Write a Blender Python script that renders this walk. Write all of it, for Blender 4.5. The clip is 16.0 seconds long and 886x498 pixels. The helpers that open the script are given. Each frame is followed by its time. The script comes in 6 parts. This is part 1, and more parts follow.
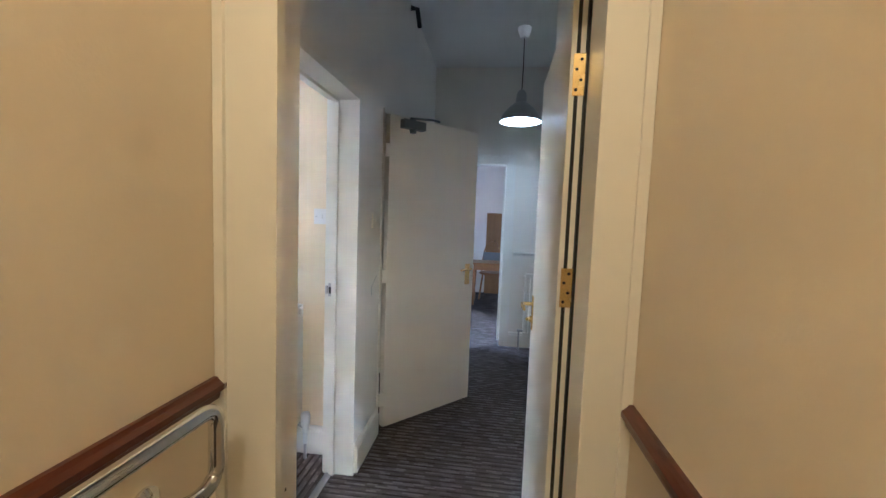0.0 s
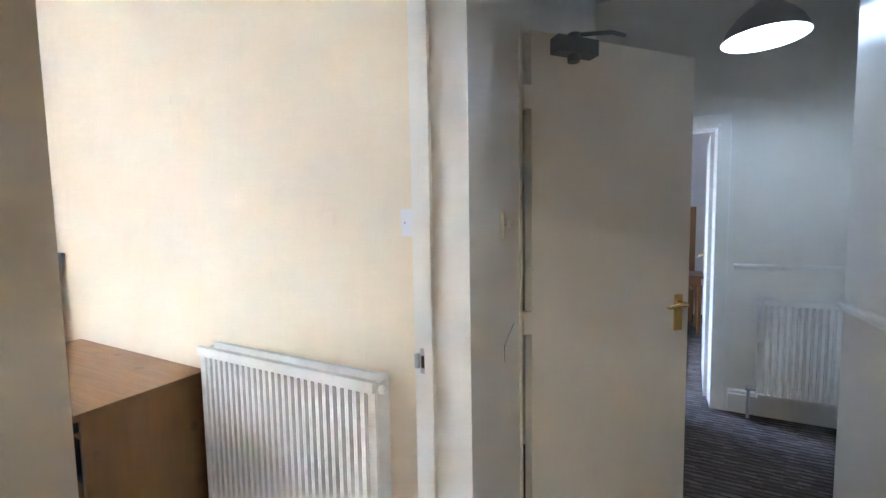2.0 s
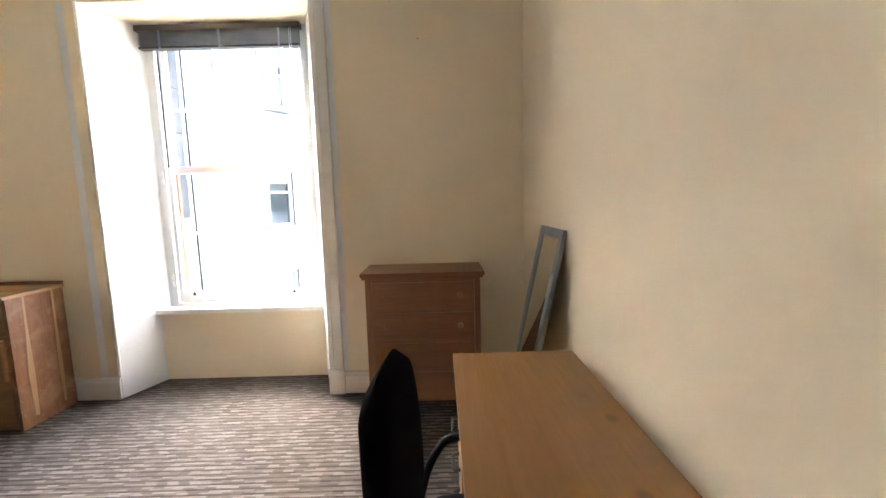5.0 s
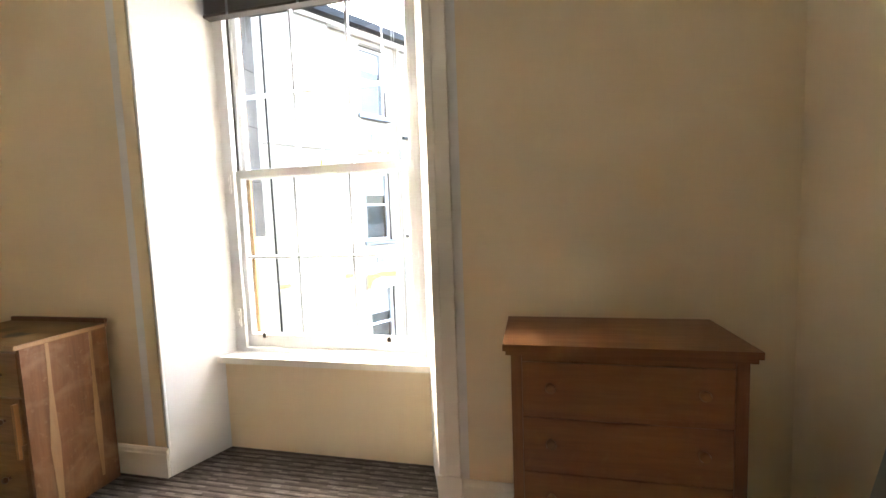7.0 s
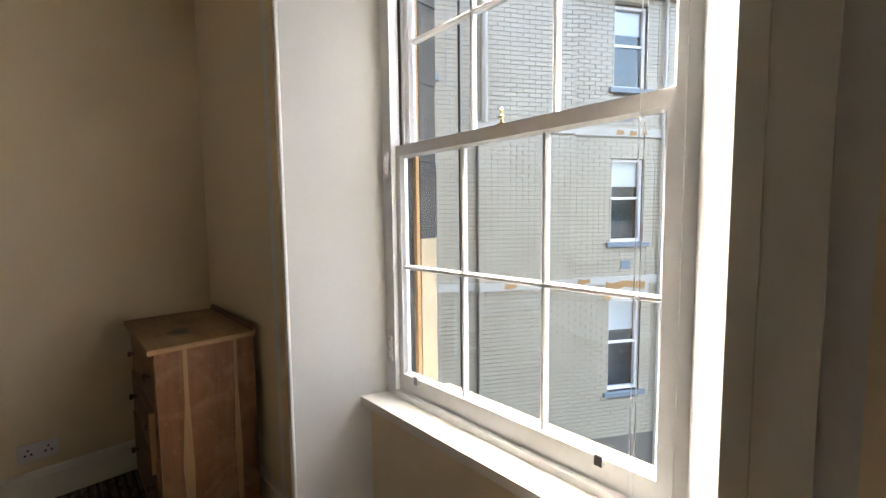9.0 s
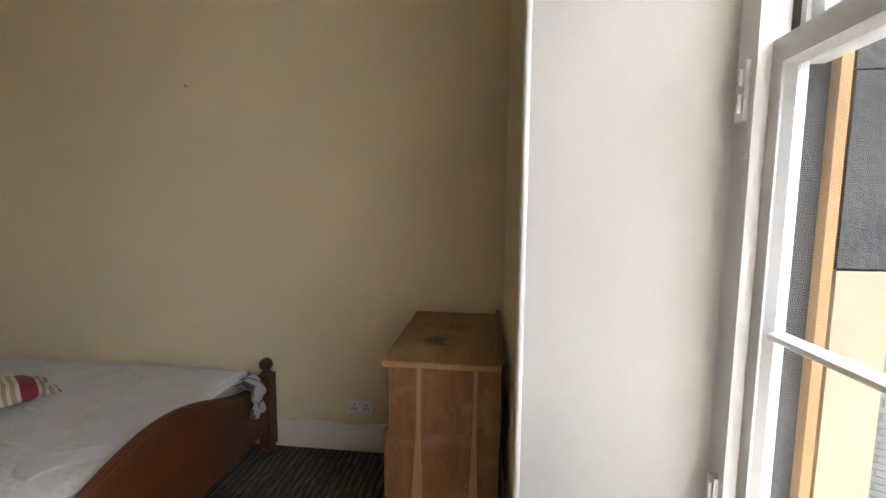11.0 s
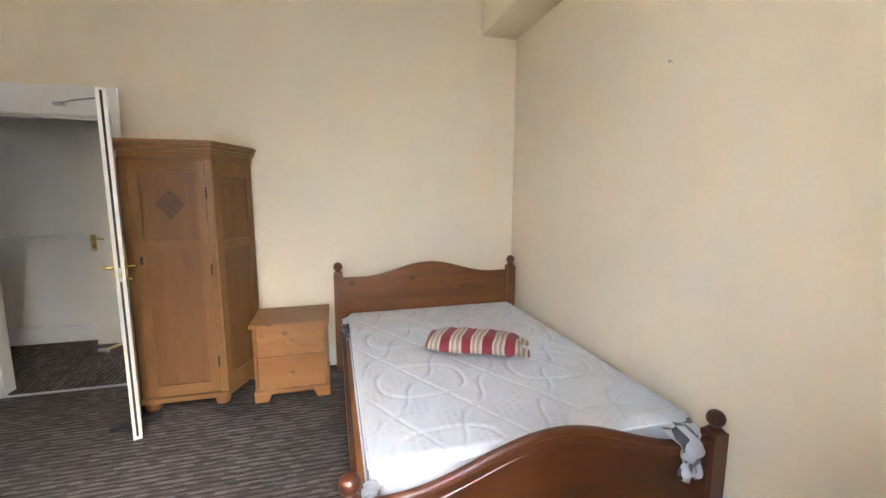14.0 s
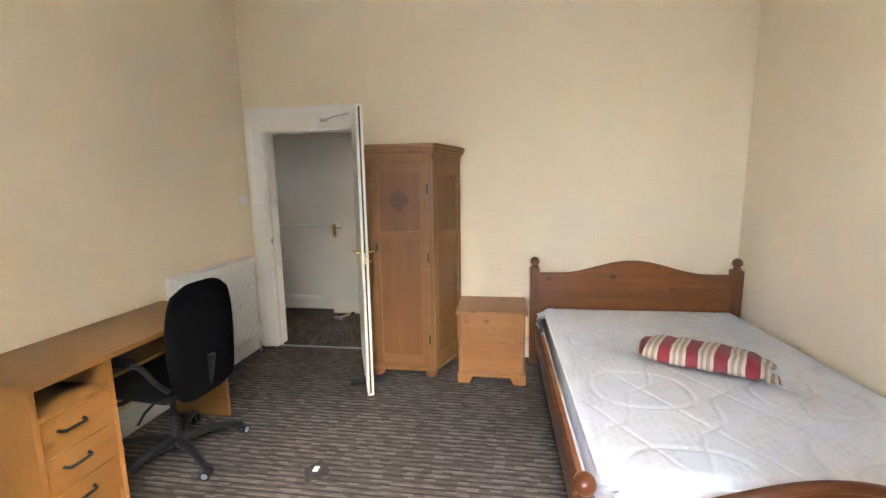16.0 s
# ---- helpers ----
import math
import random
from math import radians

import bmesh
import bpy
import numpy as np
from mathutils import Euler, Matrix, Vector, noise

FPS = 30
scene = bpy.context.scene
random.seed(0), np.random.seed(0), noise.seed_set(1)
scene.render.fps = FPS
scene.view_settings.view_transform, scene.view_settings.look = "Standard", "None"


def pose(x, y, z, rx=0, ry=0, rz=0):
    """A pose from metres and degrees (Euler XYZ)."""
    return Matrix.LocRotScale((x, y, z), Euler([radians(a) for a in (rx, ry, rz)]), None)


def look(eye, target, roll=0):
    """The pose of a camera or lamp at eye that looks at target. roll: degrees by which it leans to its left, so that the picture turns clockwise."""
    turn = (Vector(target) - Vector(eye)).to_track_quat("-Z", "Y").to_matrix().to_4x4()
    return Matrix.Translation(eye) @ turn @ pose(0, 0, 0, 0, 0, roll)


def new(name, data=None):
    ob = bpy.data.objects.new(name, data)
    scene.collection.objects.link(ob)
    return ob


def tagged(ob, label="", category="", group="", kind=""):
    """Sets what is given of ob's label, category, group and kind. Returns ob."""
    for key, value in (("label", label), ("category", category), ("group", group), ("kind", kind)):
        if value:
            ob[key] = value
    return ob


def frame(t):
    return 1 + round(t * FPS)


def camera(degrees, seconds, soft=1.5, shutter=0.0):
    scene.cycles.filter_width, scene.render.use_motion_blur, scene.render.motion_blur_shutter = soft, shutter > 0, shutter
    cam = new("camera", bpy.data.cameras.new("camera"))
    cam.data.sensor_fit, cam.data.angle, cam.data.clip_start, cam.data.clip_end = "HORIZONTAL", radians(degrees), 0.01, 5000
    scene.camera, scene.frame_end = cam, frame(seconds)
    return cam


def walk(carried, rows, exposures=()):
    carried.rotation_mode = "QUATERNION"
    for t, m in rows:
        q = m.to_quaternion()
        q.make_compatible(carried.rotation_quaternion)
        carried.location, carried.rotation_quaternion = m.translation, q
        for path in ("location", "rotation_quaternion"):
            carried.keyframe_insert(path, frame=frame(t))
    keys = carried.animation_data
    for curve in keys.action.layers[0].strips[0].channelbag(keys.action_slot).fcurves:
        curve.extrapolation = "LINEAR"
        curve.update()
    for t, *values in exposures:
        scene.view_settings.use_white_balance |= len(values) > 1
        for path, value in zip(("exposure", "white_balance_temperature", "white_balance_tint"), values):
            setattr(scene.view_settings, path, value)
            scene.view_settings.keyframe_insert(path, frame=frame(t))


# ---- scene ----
cam = camera(94.8, 16.0)
PATH = [
    (0, (0.883, -2.185, 1.407), (0.638, -0.207, 1.248), 2.1),
    (0.5, (0.791, -1.92, 1.408), (0.48, 0.048, 1.232), 0.9),
    (1, (0.746, -1.637, 1.409), (0.321, 0.309, 1.236), -0.6),
    (1.5, (0.689, -1.362, 1.407), (0.063, 0.529, 1.23), -1.1),
    (2, (0.602, -1.116, 1.392), (-0.314, 0.656, 1.245), -1.0),
    (2.5, (0.5, -0.877, 1.411), (-0.782, 0.645, 1.214), 1.2),
    (3, (0.36, -0.703, 1.404), (-1.25, 0.464, 1.188), 2.5),
    (3.5, (0.139, -0.605, 1.401), (-1.69, 0.172, 1.177), 3.0),
    (4, (-0.08, -0.553, 1.403), (-2.019, -0.126, 1.159), 2.1),
    (4.2, (-0.193, -0.53, 1.396), (-2.153, -0.222, 1.146), 1.0),
    (6.5, (-1.432, -0.888, 1.373), (-3.408, -1.152, 1.204), -1.8),
    (7, (-1.73, -0.979, 1.382), (-3.677, -1.406, 1.221), -2.1),
    (7.5, (-2.031, -0.991, 1.405), (-3.922, -1.621, 1.241), -0.7),
    (8, (-2.317, -1.04, 1.396), (-4.105, -1.916, 1.202), 0.2),
    (8.2, (-2.423, -1.086, 1.393), (-4.157, -2.065, 1.201), 0.0),
    (10.3, (-3.263, -1.692, 1.392), (-3.665, -3.646, 1.237), -0.1),
    (10.5, (-3.313, -1.764, 1.393), (-3.541, -3.744, 1.225), -0.0),
    (11, (-3.416, -1.909, 1.399), (-3.193, -3.886, 1.201), 0.4),
    (11.5, (-3.442, -2.036, 1.417), (-2.82, -3.922, 1.184), 0.7),
    (12, (-3.42, -2.201, 1.445), (-2.429, -3.92, 1.2), 0.3),
    (12.5, (-3.414, -2.367, 1.444), (-2.057, -3.816, 1.202), 0.1),
    (13, (-3.434, -2.499, 1.452), (-1.795, -3.618, 1.2), 0.3),
    (13.5, (-3.424, -2.512, 1.452), (-1.61, -3.314, 1.186), 0.1),
    (14, (-3.414, -2.503, 1.445), (-1.501, -3.018, 1.175), -0.0),
    (14.5, (-3.412, -2.461, 1.449), (-1.45, -2.734, 1.171), -0.2),
    (15, (-3.401, -2.405, 1.453), (-1.423, -2.483, 1.171), -0.2),
    (15.5, (-3.398, -2.34, 1.45), (-1.421, -2.231, 1.167), -0.5),
    (16, (-3.4, -2.256, 1.452), (-1.442, -1.972, 1.16), -0.9),
]
EXPOSURES = [
    (0.0, 7.7, 4900, 10), (0.5, 7.75, 4950, 10), (1.5, 7.85, 5000, 10), (3.0, 7.25, 5250, 10), (3.5, 6.9, 5400, 10),
    (4.2, 6.65, 5700, 10), (6.5, 6.35, 6800, 10), (7.5, 5.75, 6900, 10), (8.2, 5.1, 6900, 10), (10.3, 4.35, 6700, 10),
    (11.0, 4.9, 6800, 10), (11.5, 5.4, 7000, 10), (12.5, 6.15, 7500, 10), (13.0, 6.3, 6500, 10), (14.0, 6.4, 6000, 10), (16.0, 6.5, 6200, 10),
]
walk(cam, [(t, look(eye, target, roll)) for t, eye, target, roll in PATH], EXPOSURES)


# world: overcast daylight
world = bpy.data.worlds.new("overcast_sky")
scene.world = world
world.use_nodes = True
wn = world.node_tree.nodes
sky = wn.new("ShaderNodeTexSky")
sky.sky_type = "NISHITA"
sky.sun_disc = False
sky.sun_elevation = radians(52)
sky.sun_rotation = radians(228)
sky.air_density = 1.0
sky.dust_density = 6.0
sky.ozone_density = 0.3
wn["Background"].inputs["Strength"].default_value = 0.12
world.node_tree.links.new(sky.outputs["Color"], wn["Background"].inputs["Color"])

sun = new("sun", bpy.data.lights.new("sun", "SUN"))
sun.data.energy = 0.6
sun.data.angle = radians(80)
sun.data.color = (1.0, 0.97, 0.92)
sun.matrix_world = look((-7.4, -6.7, 12.8), (0, 0, 0))


def bulb(name, place, watts, colour, radius):
    lamp = new(name, bpy.data.lights.new(name, "POINT"))
    lamp.data.energy = watts
    lamp.data.color = colour
    lamp.data.shadow_soft_size = radius
    lamp.location = place
    return lamp


PENDANT = (1.06, 1.40, 2.23)
bulb("pendant_bulb", (PENDANT[0], PENDANT[1], PENDANT[2] + 0.06), 0.078, (0.86, 0.94, 1.0), 0.05)
bulb("hall_bulb", (0.74, -3.0, 2.7), 0.165, (1.0, 0.78, 0.455), 0.08)

far_window = new("far_room_daylight", bpy.data.lights.new("far_room_daylight", "AREA"))
far_window.data.shape = "RECTANGLE"
far_window.data.size, far_window.data.size_y = 0.75, 1.15
far_window.data.energy = 0.010
far_window.data.color = (0.86, 0.93, 1.0)
far_window.matrix_world = look((-1.52, 3.6, 1.5), (1.0, 3.7, 1.3))

# ---- materials ----
def hexa(c):
    return (c[0], c[1], c[2], 1.0)


def material(name, base, rough=0.5, metal=0.0, second=None, scale=3.0, amount=0.35, fine=60.0, bump=0.05, stretch=(1, 1, 1), spec=0.5, coat=0.0, obj=True):
    """Two-scale procedural surface: broad stains towards a second colour, fine relief in the bump."""
    m = bpy.data.materials.new(name)
    m.use_nodes = True
    n, l = m.node_tree.nodes, m.node_tree.links
    b = n["Principled BSDF"]
    b.inputs["Metallic"].default_value = metal
    b.inputs["Specular IOR Level"].default_value = spec
    b.inputs["Coat Weight"].default_value = coat
    tc = n.new("ShaderNodeTexCoord")
    mp = n.new("ShaderNodeMapping")
    mp.inputs["Scale"].default_value = stretch
    if obj:
        l.new(tc.outputs["Object"], mp.inputs["Vector"])
    else:
        geo = n.new("ShaderNodeNewGeometry")
        l.new(geo.outputs["Position"], mp.inputs["Vector"])
    broad = n.new("ShaderNodeTexNoise")
    broad.inputs["Scale"].default_value = scale
    broad.inputs["Detail"].default_value = 5
    l.new(mp.outputs["Vector"], broad.inputs["Vector"])
    grain = n.new("ShaderNodeTexNoise")
    grain.inputs["Scale"].default_value = fine
    grain.inputs["Detail"].default_value = 3
    l.new(mp.outputs["Vector"], grain.inputs["Vector"])
    mix = n.new("ShaderNodeMixRGB")
    second = second or tuple(v * 0.82 for v in base)
    mix.inputs["Color1"].default_value, mix.inputs["Color2"].default_value = hexa(base), hexa(second)
    ramp = n.new("ShaderNodeMapRange")
    ramp.inputs["From Min"].default_value, ramp.inputs["From Max"].default_value = 0.35, 0.75
    ramp.inputs["To Max"].default_value = amount
    l.new(broad.outputs["Fac"], ramp.inputs["Value"])
    l.new(ramp.outputs["Result"], mix.inputs["Fac"])
    l.new(mix.outputs["Color"], b.inputs["Base Color"])
    rr = n.new("ShaderNodeMapRange")
    rr.inputs["To Min"].default_value, rr.inputs["To Max"].default_value = max(0.02, rough - 0.08), min(1, rough + 0.08)
    l.new(broad.outputs["Fac"], rr.inputs["Value"])
    l.new(rr.outputs["Result"], b.inputs["Roughness"])
    bp = n.new("ShaderNodeBump")
    bp.inputs["Strength"].default_value = bump
    bp.inputs["Distance"].default_value = 0.004
    l.new(grain.outputs["Fac"], bp.inputs["Height"])
    l.new(bp.outputs["Normal"], b.inputs["Normal"])
    return m


def wood(name, light, dark, rough=0.35, axis="x", knots=0.0, rings=9.0, coat=0.0):
    """Grain lines along one axis of the part, with knots where wanted."""
    m = bpy.data.materials.new(name)
    m.use_nodes = True
    n, l = m.node_tree.nodes, m.node_tree.links
    b = n["Principled BSDF"]
    b.inputs["Coat Weight"].default_value = coat
    b.inputs["Coat Roughness"].default_value = 0.25
    tc = n.new("ShaderNodeTexCoord")
    info = n.new("ShaderNodeObjectInfo")
    add = n.new("ShaderNodeVectorMath")
    add.operation = "MULTIPLY_ADD"
    add.inputs[1].default_value = (1, 1, 1)
    sh = n.new("ShaderNodeCombineXYZ")
    mul = n.new("ShaderNodeMath")
    mul.operation = "MULTIPLY"
    mul.inputs[1].default_value = 7.0
    l.new(info.outputs["Random"], mul.inputs[0])
    for k in ("X", "Y", "Z"):
        l.new(mul.outputs[0], sh.inputs[k])
    l.new(tc.outputs["Object"], add.inputs[0])
    l.new(sh.outputs[0], add.inputs[2])
    mp = n.new("ShaderNodeMapping")
    s = [9.0, 9.0, 9.0]
    s["xyz".index(axis)] = 0.7
    mp.inputs["Scale"].default_value = s
    l.new(add.outputs[0], mp.inputs["Vector"])
    g1 = n.new("ShaderNodeTexNoise")
    g1.inputs["Scale"].default_value, g1.inputs["Detail"].default_value, g1.inputs["Distortion"].default_value = rings / 6, 6, 0.6
    l.new(mp.outputs["Vector"], g1.inputs["Vector"])
    g2 = n.new("ShaderNodeTexNoise")
    g2.inputs["Scale"].default_value, g2.inputs["Detail"].default_value = rings * 1.6, 4
    l.new(mp.outputs["Vector"], g2.inputs["Vector"])
    av = n.new("ShaderNodeMath")
    av.operation = "MULTIPLY_ADD"
    av.inputs[1].default_value = 0.45
    l.new(g2.outputs["Fac"], av.inputs[0])
    l.new(g1.outputs["Fac"], av.inputs[2])
    ramp = n.new("ShaderNodeValToRGB")
    ramp.color_ramp.elements[0].position, ramp.color_ramp.elements[1].position = 0.48, 1.02
    ramp.color_ramp.elements[0].color, ramp.color_ramp.elements[1].color = hexa(light), hexa(dark)
    l.new(av.outputs[0], ramp.inputs["Fac"])
    out = ramp.outputs["Color"]
    if knots:
        mk = n.new("ShaderNodeMapping")
        ks = [8.5, 8.5, 8.5]
        ks["xyz".index(axis)] = 6.0
        mk.inputs["Scale"].default_value = ks
        l.new(add.outputs[0], mk.inputs["Vector"])
        v = n.new("ShaderNodeTexVoronoi")
        v.inputs["Scale"].default_value = 1.0
        l.new(mk.outputs["Vector"], v.inputs["Vector"])
        kr = n.new("ShaderNodeMapRange")
        kr.inputs["From Min"].default_value, kr.inputs["From Max"].default_value = 0.08, 0.19
        kr.inputs["To Min"].default_value, kr.inputs["To Max"].default_value = knots, 0.0
        l.new(v.outputs["Distance"], kr.inputs["Value"])
        pick = n.new("ShaderNodeSeparateColor")
        l.new(v.outputs["Color"], pick.inputs[0])
        few = n.new("ShaderNodeMath")
        few.operation = "GREATER_THAN"
        few.inputs[1].default_value = 0.5
        l.new(pick.outputs[0], few.inputs[0])
        both = n.new("ShaderNodeMath")
        both.operation = "MULTIPLY"
        l.new(few.outputs[0], both.inputs[0])
        l.new(kr.outputs["Result"], both.inputs[1])
        km = n.new("ShaderNodeMixRGB")
        km.inputs["Color2"].default_value = hexa(tuple(c * 0.28 for c in dark))
        l.new(both.outputs[0], km.inputs["Fac"])
        l.new(out, km.inputs["Color1"])
        out = km.outputs["Color"]
    l.new(out, b.inputs["Base Color"])
    rr = n.new("ShaderNodeMapRange")
    rr.inputs["To Min"].default_value, rr.inputs["To Max"].default_value = rough - 0.08, rough + 0.12
    l.new(g2.outputs["Fac"], rr.inputs["Value"])
    l.new(rr.outputs["Result"], b.inputs["Roughness"])
    bp = n.new("ShaderNodeBump")
    bp.inputs["Strength"].default_value, bp.inputs["Distance"].default_value = 0.06, 0.002
    l.new(g2.outputs["Fac"], bp.inputs["Height"])
    l.new(bp.outputs["Normal"], b.inputs["Normal"])
    return m


def carpet(name, along):
    """Ribbed loop-pile carpet: narrow rows of short dashes in several browns and greys, running along one axis."""
    m = bpy.data.materials.new(name)
    m.use_nodes = True
    n, l = m.node_tree.nodes, m.node_tree.links
    b = n["Principled BSDF"]
    b.inputs["Roughness"].default_value = 0.95
    b.inputs["Specular IOR Level"].default_value = 0.12

    def calc(op, a, c=None, d=None):
        q = n.new("ShaderNodeMath")
        q.operation = op
        for k, v in enumerate((a, c, d)):
            if v is None:
                continue
            if isinstance(v, (int, float)):
                q.inputs[k].default_value = v
            else:
                l.new(v, q.inputs[k])
        return q.outputs[0]

    def white(a, c):
        v = n.new("ShaderNodeCombineXYZ")
        l.new(a, v.inputs[0])
        l.new(c, v.inputs[1])
        w = n.new("ShaderNodeTexWhiteNoise")
        w.noise_dimensions = "2D"
        l.new(v.outputs[0], w.inputs["Vector"])
        return w.outputs["Value"]

    geo = n.new("ShaderNodeNewGeometry")
    sep = n.new("ShaderNodeSeparateXYZ")
    l.new(geo.outputs["Position"], sep.inputs[0])
    across, run = (sep.outputs["Y"], sep.outputs["X"]) if along == "x" else (sep.outputs["X"], sep.outputs["Y"])
    u = calc("DIVIDE", across, 0.0125)
    row = calc("FLOOR", u)
    band = calc("MODULO", calc("ADD", row, 3000.0), 3.0)
    zero = calc("MULTIPLY", row, 0.0)
    shift = calc("MULTIPLY", white(row, zero), 17.0)
    cell = calc("FLOOR", calc("ADD", calc("DIVIDE", run, 0.055), shift))
    dash = white(row, cell)
    weave = calc("ABSOLUTE", calc("SUBTRACT", band, 1.0))
    tone = calc("ADD", calc("MULTIPLY", dash, 0.34), calc("MULTIPLY", weave, 0.36))
    tone = calc("ADD", tone, 0.10)
    blur = n.new("ShaderNodeTexNoise")
    blur.inputs["Scale"].default_value, blur.inputs["Detail"].default_value = 2.2, 4
    l.new(geo.outputs["Position"], blur.inputs["Vector"])
    tone = calc("ADD", tone, calc("MULTIPLY", calc("SUBTRACT", blur.outputs["Fac"], 0.5), 0.22))
    pile = n.new("ShaderNodeTexNoise")
    pile.inputs["Scale"].default_value, pile.inputs["Detail"].default_value = 260, 3
    l.new(geo.outputs["Position"], pile.inputs["Vector"])
    tone = calc("ADD", tone, calc("MULTIPLY", calc("SUBTRACT", pile.outputs["Fac"], 0.5), 0.5))
    ramp = n.new("ShaderNodeValToRGB")
    e = ramp.color_ramp.elements
    e[0].position, e[0].color = 0.15, (0.033, 0.026, 0.022, 1)
    e[1].position, e[1].color = 0.95, (0.20, 0.172, 0.150, 1)
    for pos, col in ((0.40, (0.058, 0.046, 0.040, 1)), (0.62, (0.092, 0.076, 0.067, 1)), (0.80, (0.165, 0.142, 0.126, 1))):
        e.new(pos).color = col
    l.new(tone, ramp.inputs["Fac"])
    l.new(ramp.outputs["Color"], b.inputs["Base Color"])
    rib = calc("ABSOLUTE", calc("SUBTRACT", calc("FRACT", u), 0.5))
    height = calc("SUBTRACT", pile.outputs["Fac"], rib)
    bp = n.new("ShaderNodeBump")
    bp.inputs["Strength"].default_value, bp.inputs["Distance"].default_value = 0.5, 0.004
    l.new(height, bp.inputs["Height"])
    l.new(bp.outputs["Normal"], b.inputs["Normal"])
    return m


def glass(name):
    m = bpy.data.materials.new(name)
    m.use_nodes = True
    b = m.node_tree.nodes["Principled BSDF"]
    b.inputs["Base Color"].default_value = (0.90, 0.93, 0.93, 1)
    b.inputs["Transmission Weight"].default_value = 1.0
    b.inputs["Roughness"].default_value = 0.0
    b.inputs["IOR"].default_value = 1.45
    return m


def glow(name, colour, strength):
    m = bpy.data.materials.new(name)
    m.use_nodes = True
    b = m.node_tree.nodes["Principled BSDF"]
    b.inputs["Base Color"].default_value = hexa(colour)
    b.inputs["Emission Color"].default_value = hexa(colour)
    b.inputs["Emission Strength"].default_value = strength
    return m


M_WALL = material("magnolia_emulsion", (0.82, 0.708, 0.525), 0.75, second=(0.78, 0.658, 0.472), scale=1.6, amount=0.4, fine=140, bump=0.10, obj=False)
M_CORR = material("corridor_eggshell", (0.80, 0.76, 0.68), 0.36, second=(0.74, 0.69, 0.61), scale=2.0, amount=0.15, fine=120, bump=0.008, obj=False)
M_HALL = material("hall_emulsion", (0.80, 0.69, 0.52), 0.7, second=(0.74, 0.62, 0.46), scale=1.6, amount=0.4, fine=140, bump=0.10, obj=False)
M_CEIL = material("ceiling_white", (0.80, 0.79, 0.75), 0.85, scale=1.5, amount=0.25, fine=90, bump=0.08, obj=False)
M_GLOSS = material("white_gloss_paint", (0.80, 0.78, 0.72), 0.36, second=(0.74, 0.71, 0.64), scale=4, amount=0.15, fine=70, bump=0.003, coat=0.0)
M_DOOR = material("cream_gloss_door", (0.80, 0.75, 0.64), 0.33, second=(0.76, 0.70, 0.58), scale=3, amount=0.15, fine=60, bump=0.002, coat=0.0)
M_SASH = material("white_sash_paint", (0.82, 0.83, 0.84), 0.3, scale=5, amount=0.25, fine=70, bump=0.05)
M_CARPET_BED = carpet("bedroom_carpet", "y")
M_CARPET_COR = carpet("corridor_carpet", "x")
M_REVEAL = material("white_reveal_emulsion", (0.77, 0.78, 0.775), 0.65, second=(0.72, 0.72, 0.70), scale=1.8, amount=0.4, fine=130, bump=0.08, obj=False)
M_GLASS = glass("window_glass")
M_BRASS = material("brass", (0.78, 0.56, 0.22), 0.25, 1.0, scale=20, amount=0.5, fine=150, bump=0.03)
M_CHROME = material("chrome", (0.75, 0.75, 0.76), 0.10, 1.0, scale=12, amount=0.2, fine=120, bump=0.01)
M_STEEL = material("steel", (0.5, 0.5, 0.5), 0.35, 1.0, scale=20, amount=0.4, fine=150, bump=0.03)
M_DARK = material("dark_void", (0.05, 0.045, 0.04), 0.8)
M_PLASTIC = material("white_plastic", (0.80, 0.80, 0.80), 0.35, scale=8, amount=0.15, fine=90, bump=0.01)
M_RAD = material("radiator_enamel", (0.80, 0.78, 0.72), 0.3, second=(0.74, 0.70, 0.62), scale=4, amount=0.3, fine=80, bump=0.03)
M_BLACKPL = material("black_plastic", (0.008, 0.008, 0.009), 0.55, scale=10, amount=0.3, fine=120, bump=0.05, spec=0.25)
M_FABRIC = material("black_woven_fabric", (0.004, 0.004, 0.005), 0.95, second=(0.008, 0.008, 0.010), scale=8, amount=0.6, fine=420, bump=0.5, spec=0.06)
M_DESK = wood("beech_laminate", (0.24, 0.112, 0.029), (0.19, 0.082, 0.021), 0.35, "x", 0.5, 5)
M_DESK_V = wood("beech_laminate_upright", (0.24, 0.112, 0.029), (0.19, 0.082, 0.021), 0.38, "z", 0.5, 5)
M_CHEST = wood("varnished_oak_veneer", (0.28, 0.120, 0.045), (0.18, 0.070, 0.024), 0.4, "y", 0.15, 8)
M_CHEST_V = wood("varnished_oak_veneer_upright", (0.28, 0.120, 0.045), (0.18, 0.070, 0.024), 0.4, "z", 0.15, 8)
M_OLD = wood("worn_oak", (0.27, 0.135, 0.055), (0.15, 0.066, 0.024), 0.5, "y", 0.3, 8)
# side panels of the worn chest: darker than its drawers
M_OLD_V = wood("darker_worn_oak_upright", (0.22, 0.095, 0.036), (0.12, 0.047, 0.016), 0.5, "z", 0.3, 8)
M_WARD = wood("golden_oak_upright", (0.26, 0.122, 0.038), (0.175, 0.077, 0.022), 0.4, "z", 0.15, 8)
M_WARD_H = wood("golden_oak", (0.26, 0.122, 0.038), (0.175, 0.077, 0.022), 0.4, "y", 0.15, 8)
M_WARD_P = wood("brown_oak_panel", (0.215, 0.095, 0.030), (0.155, 0.064, 0.019), 0.42, "z", 0.0, 8)
M_PINE = wood("honey_pine", (0.36, 0.165, 0.055), (0.27, 0.112, 0.034), 0.35, "y", 0.9, 6, coat=0.1)
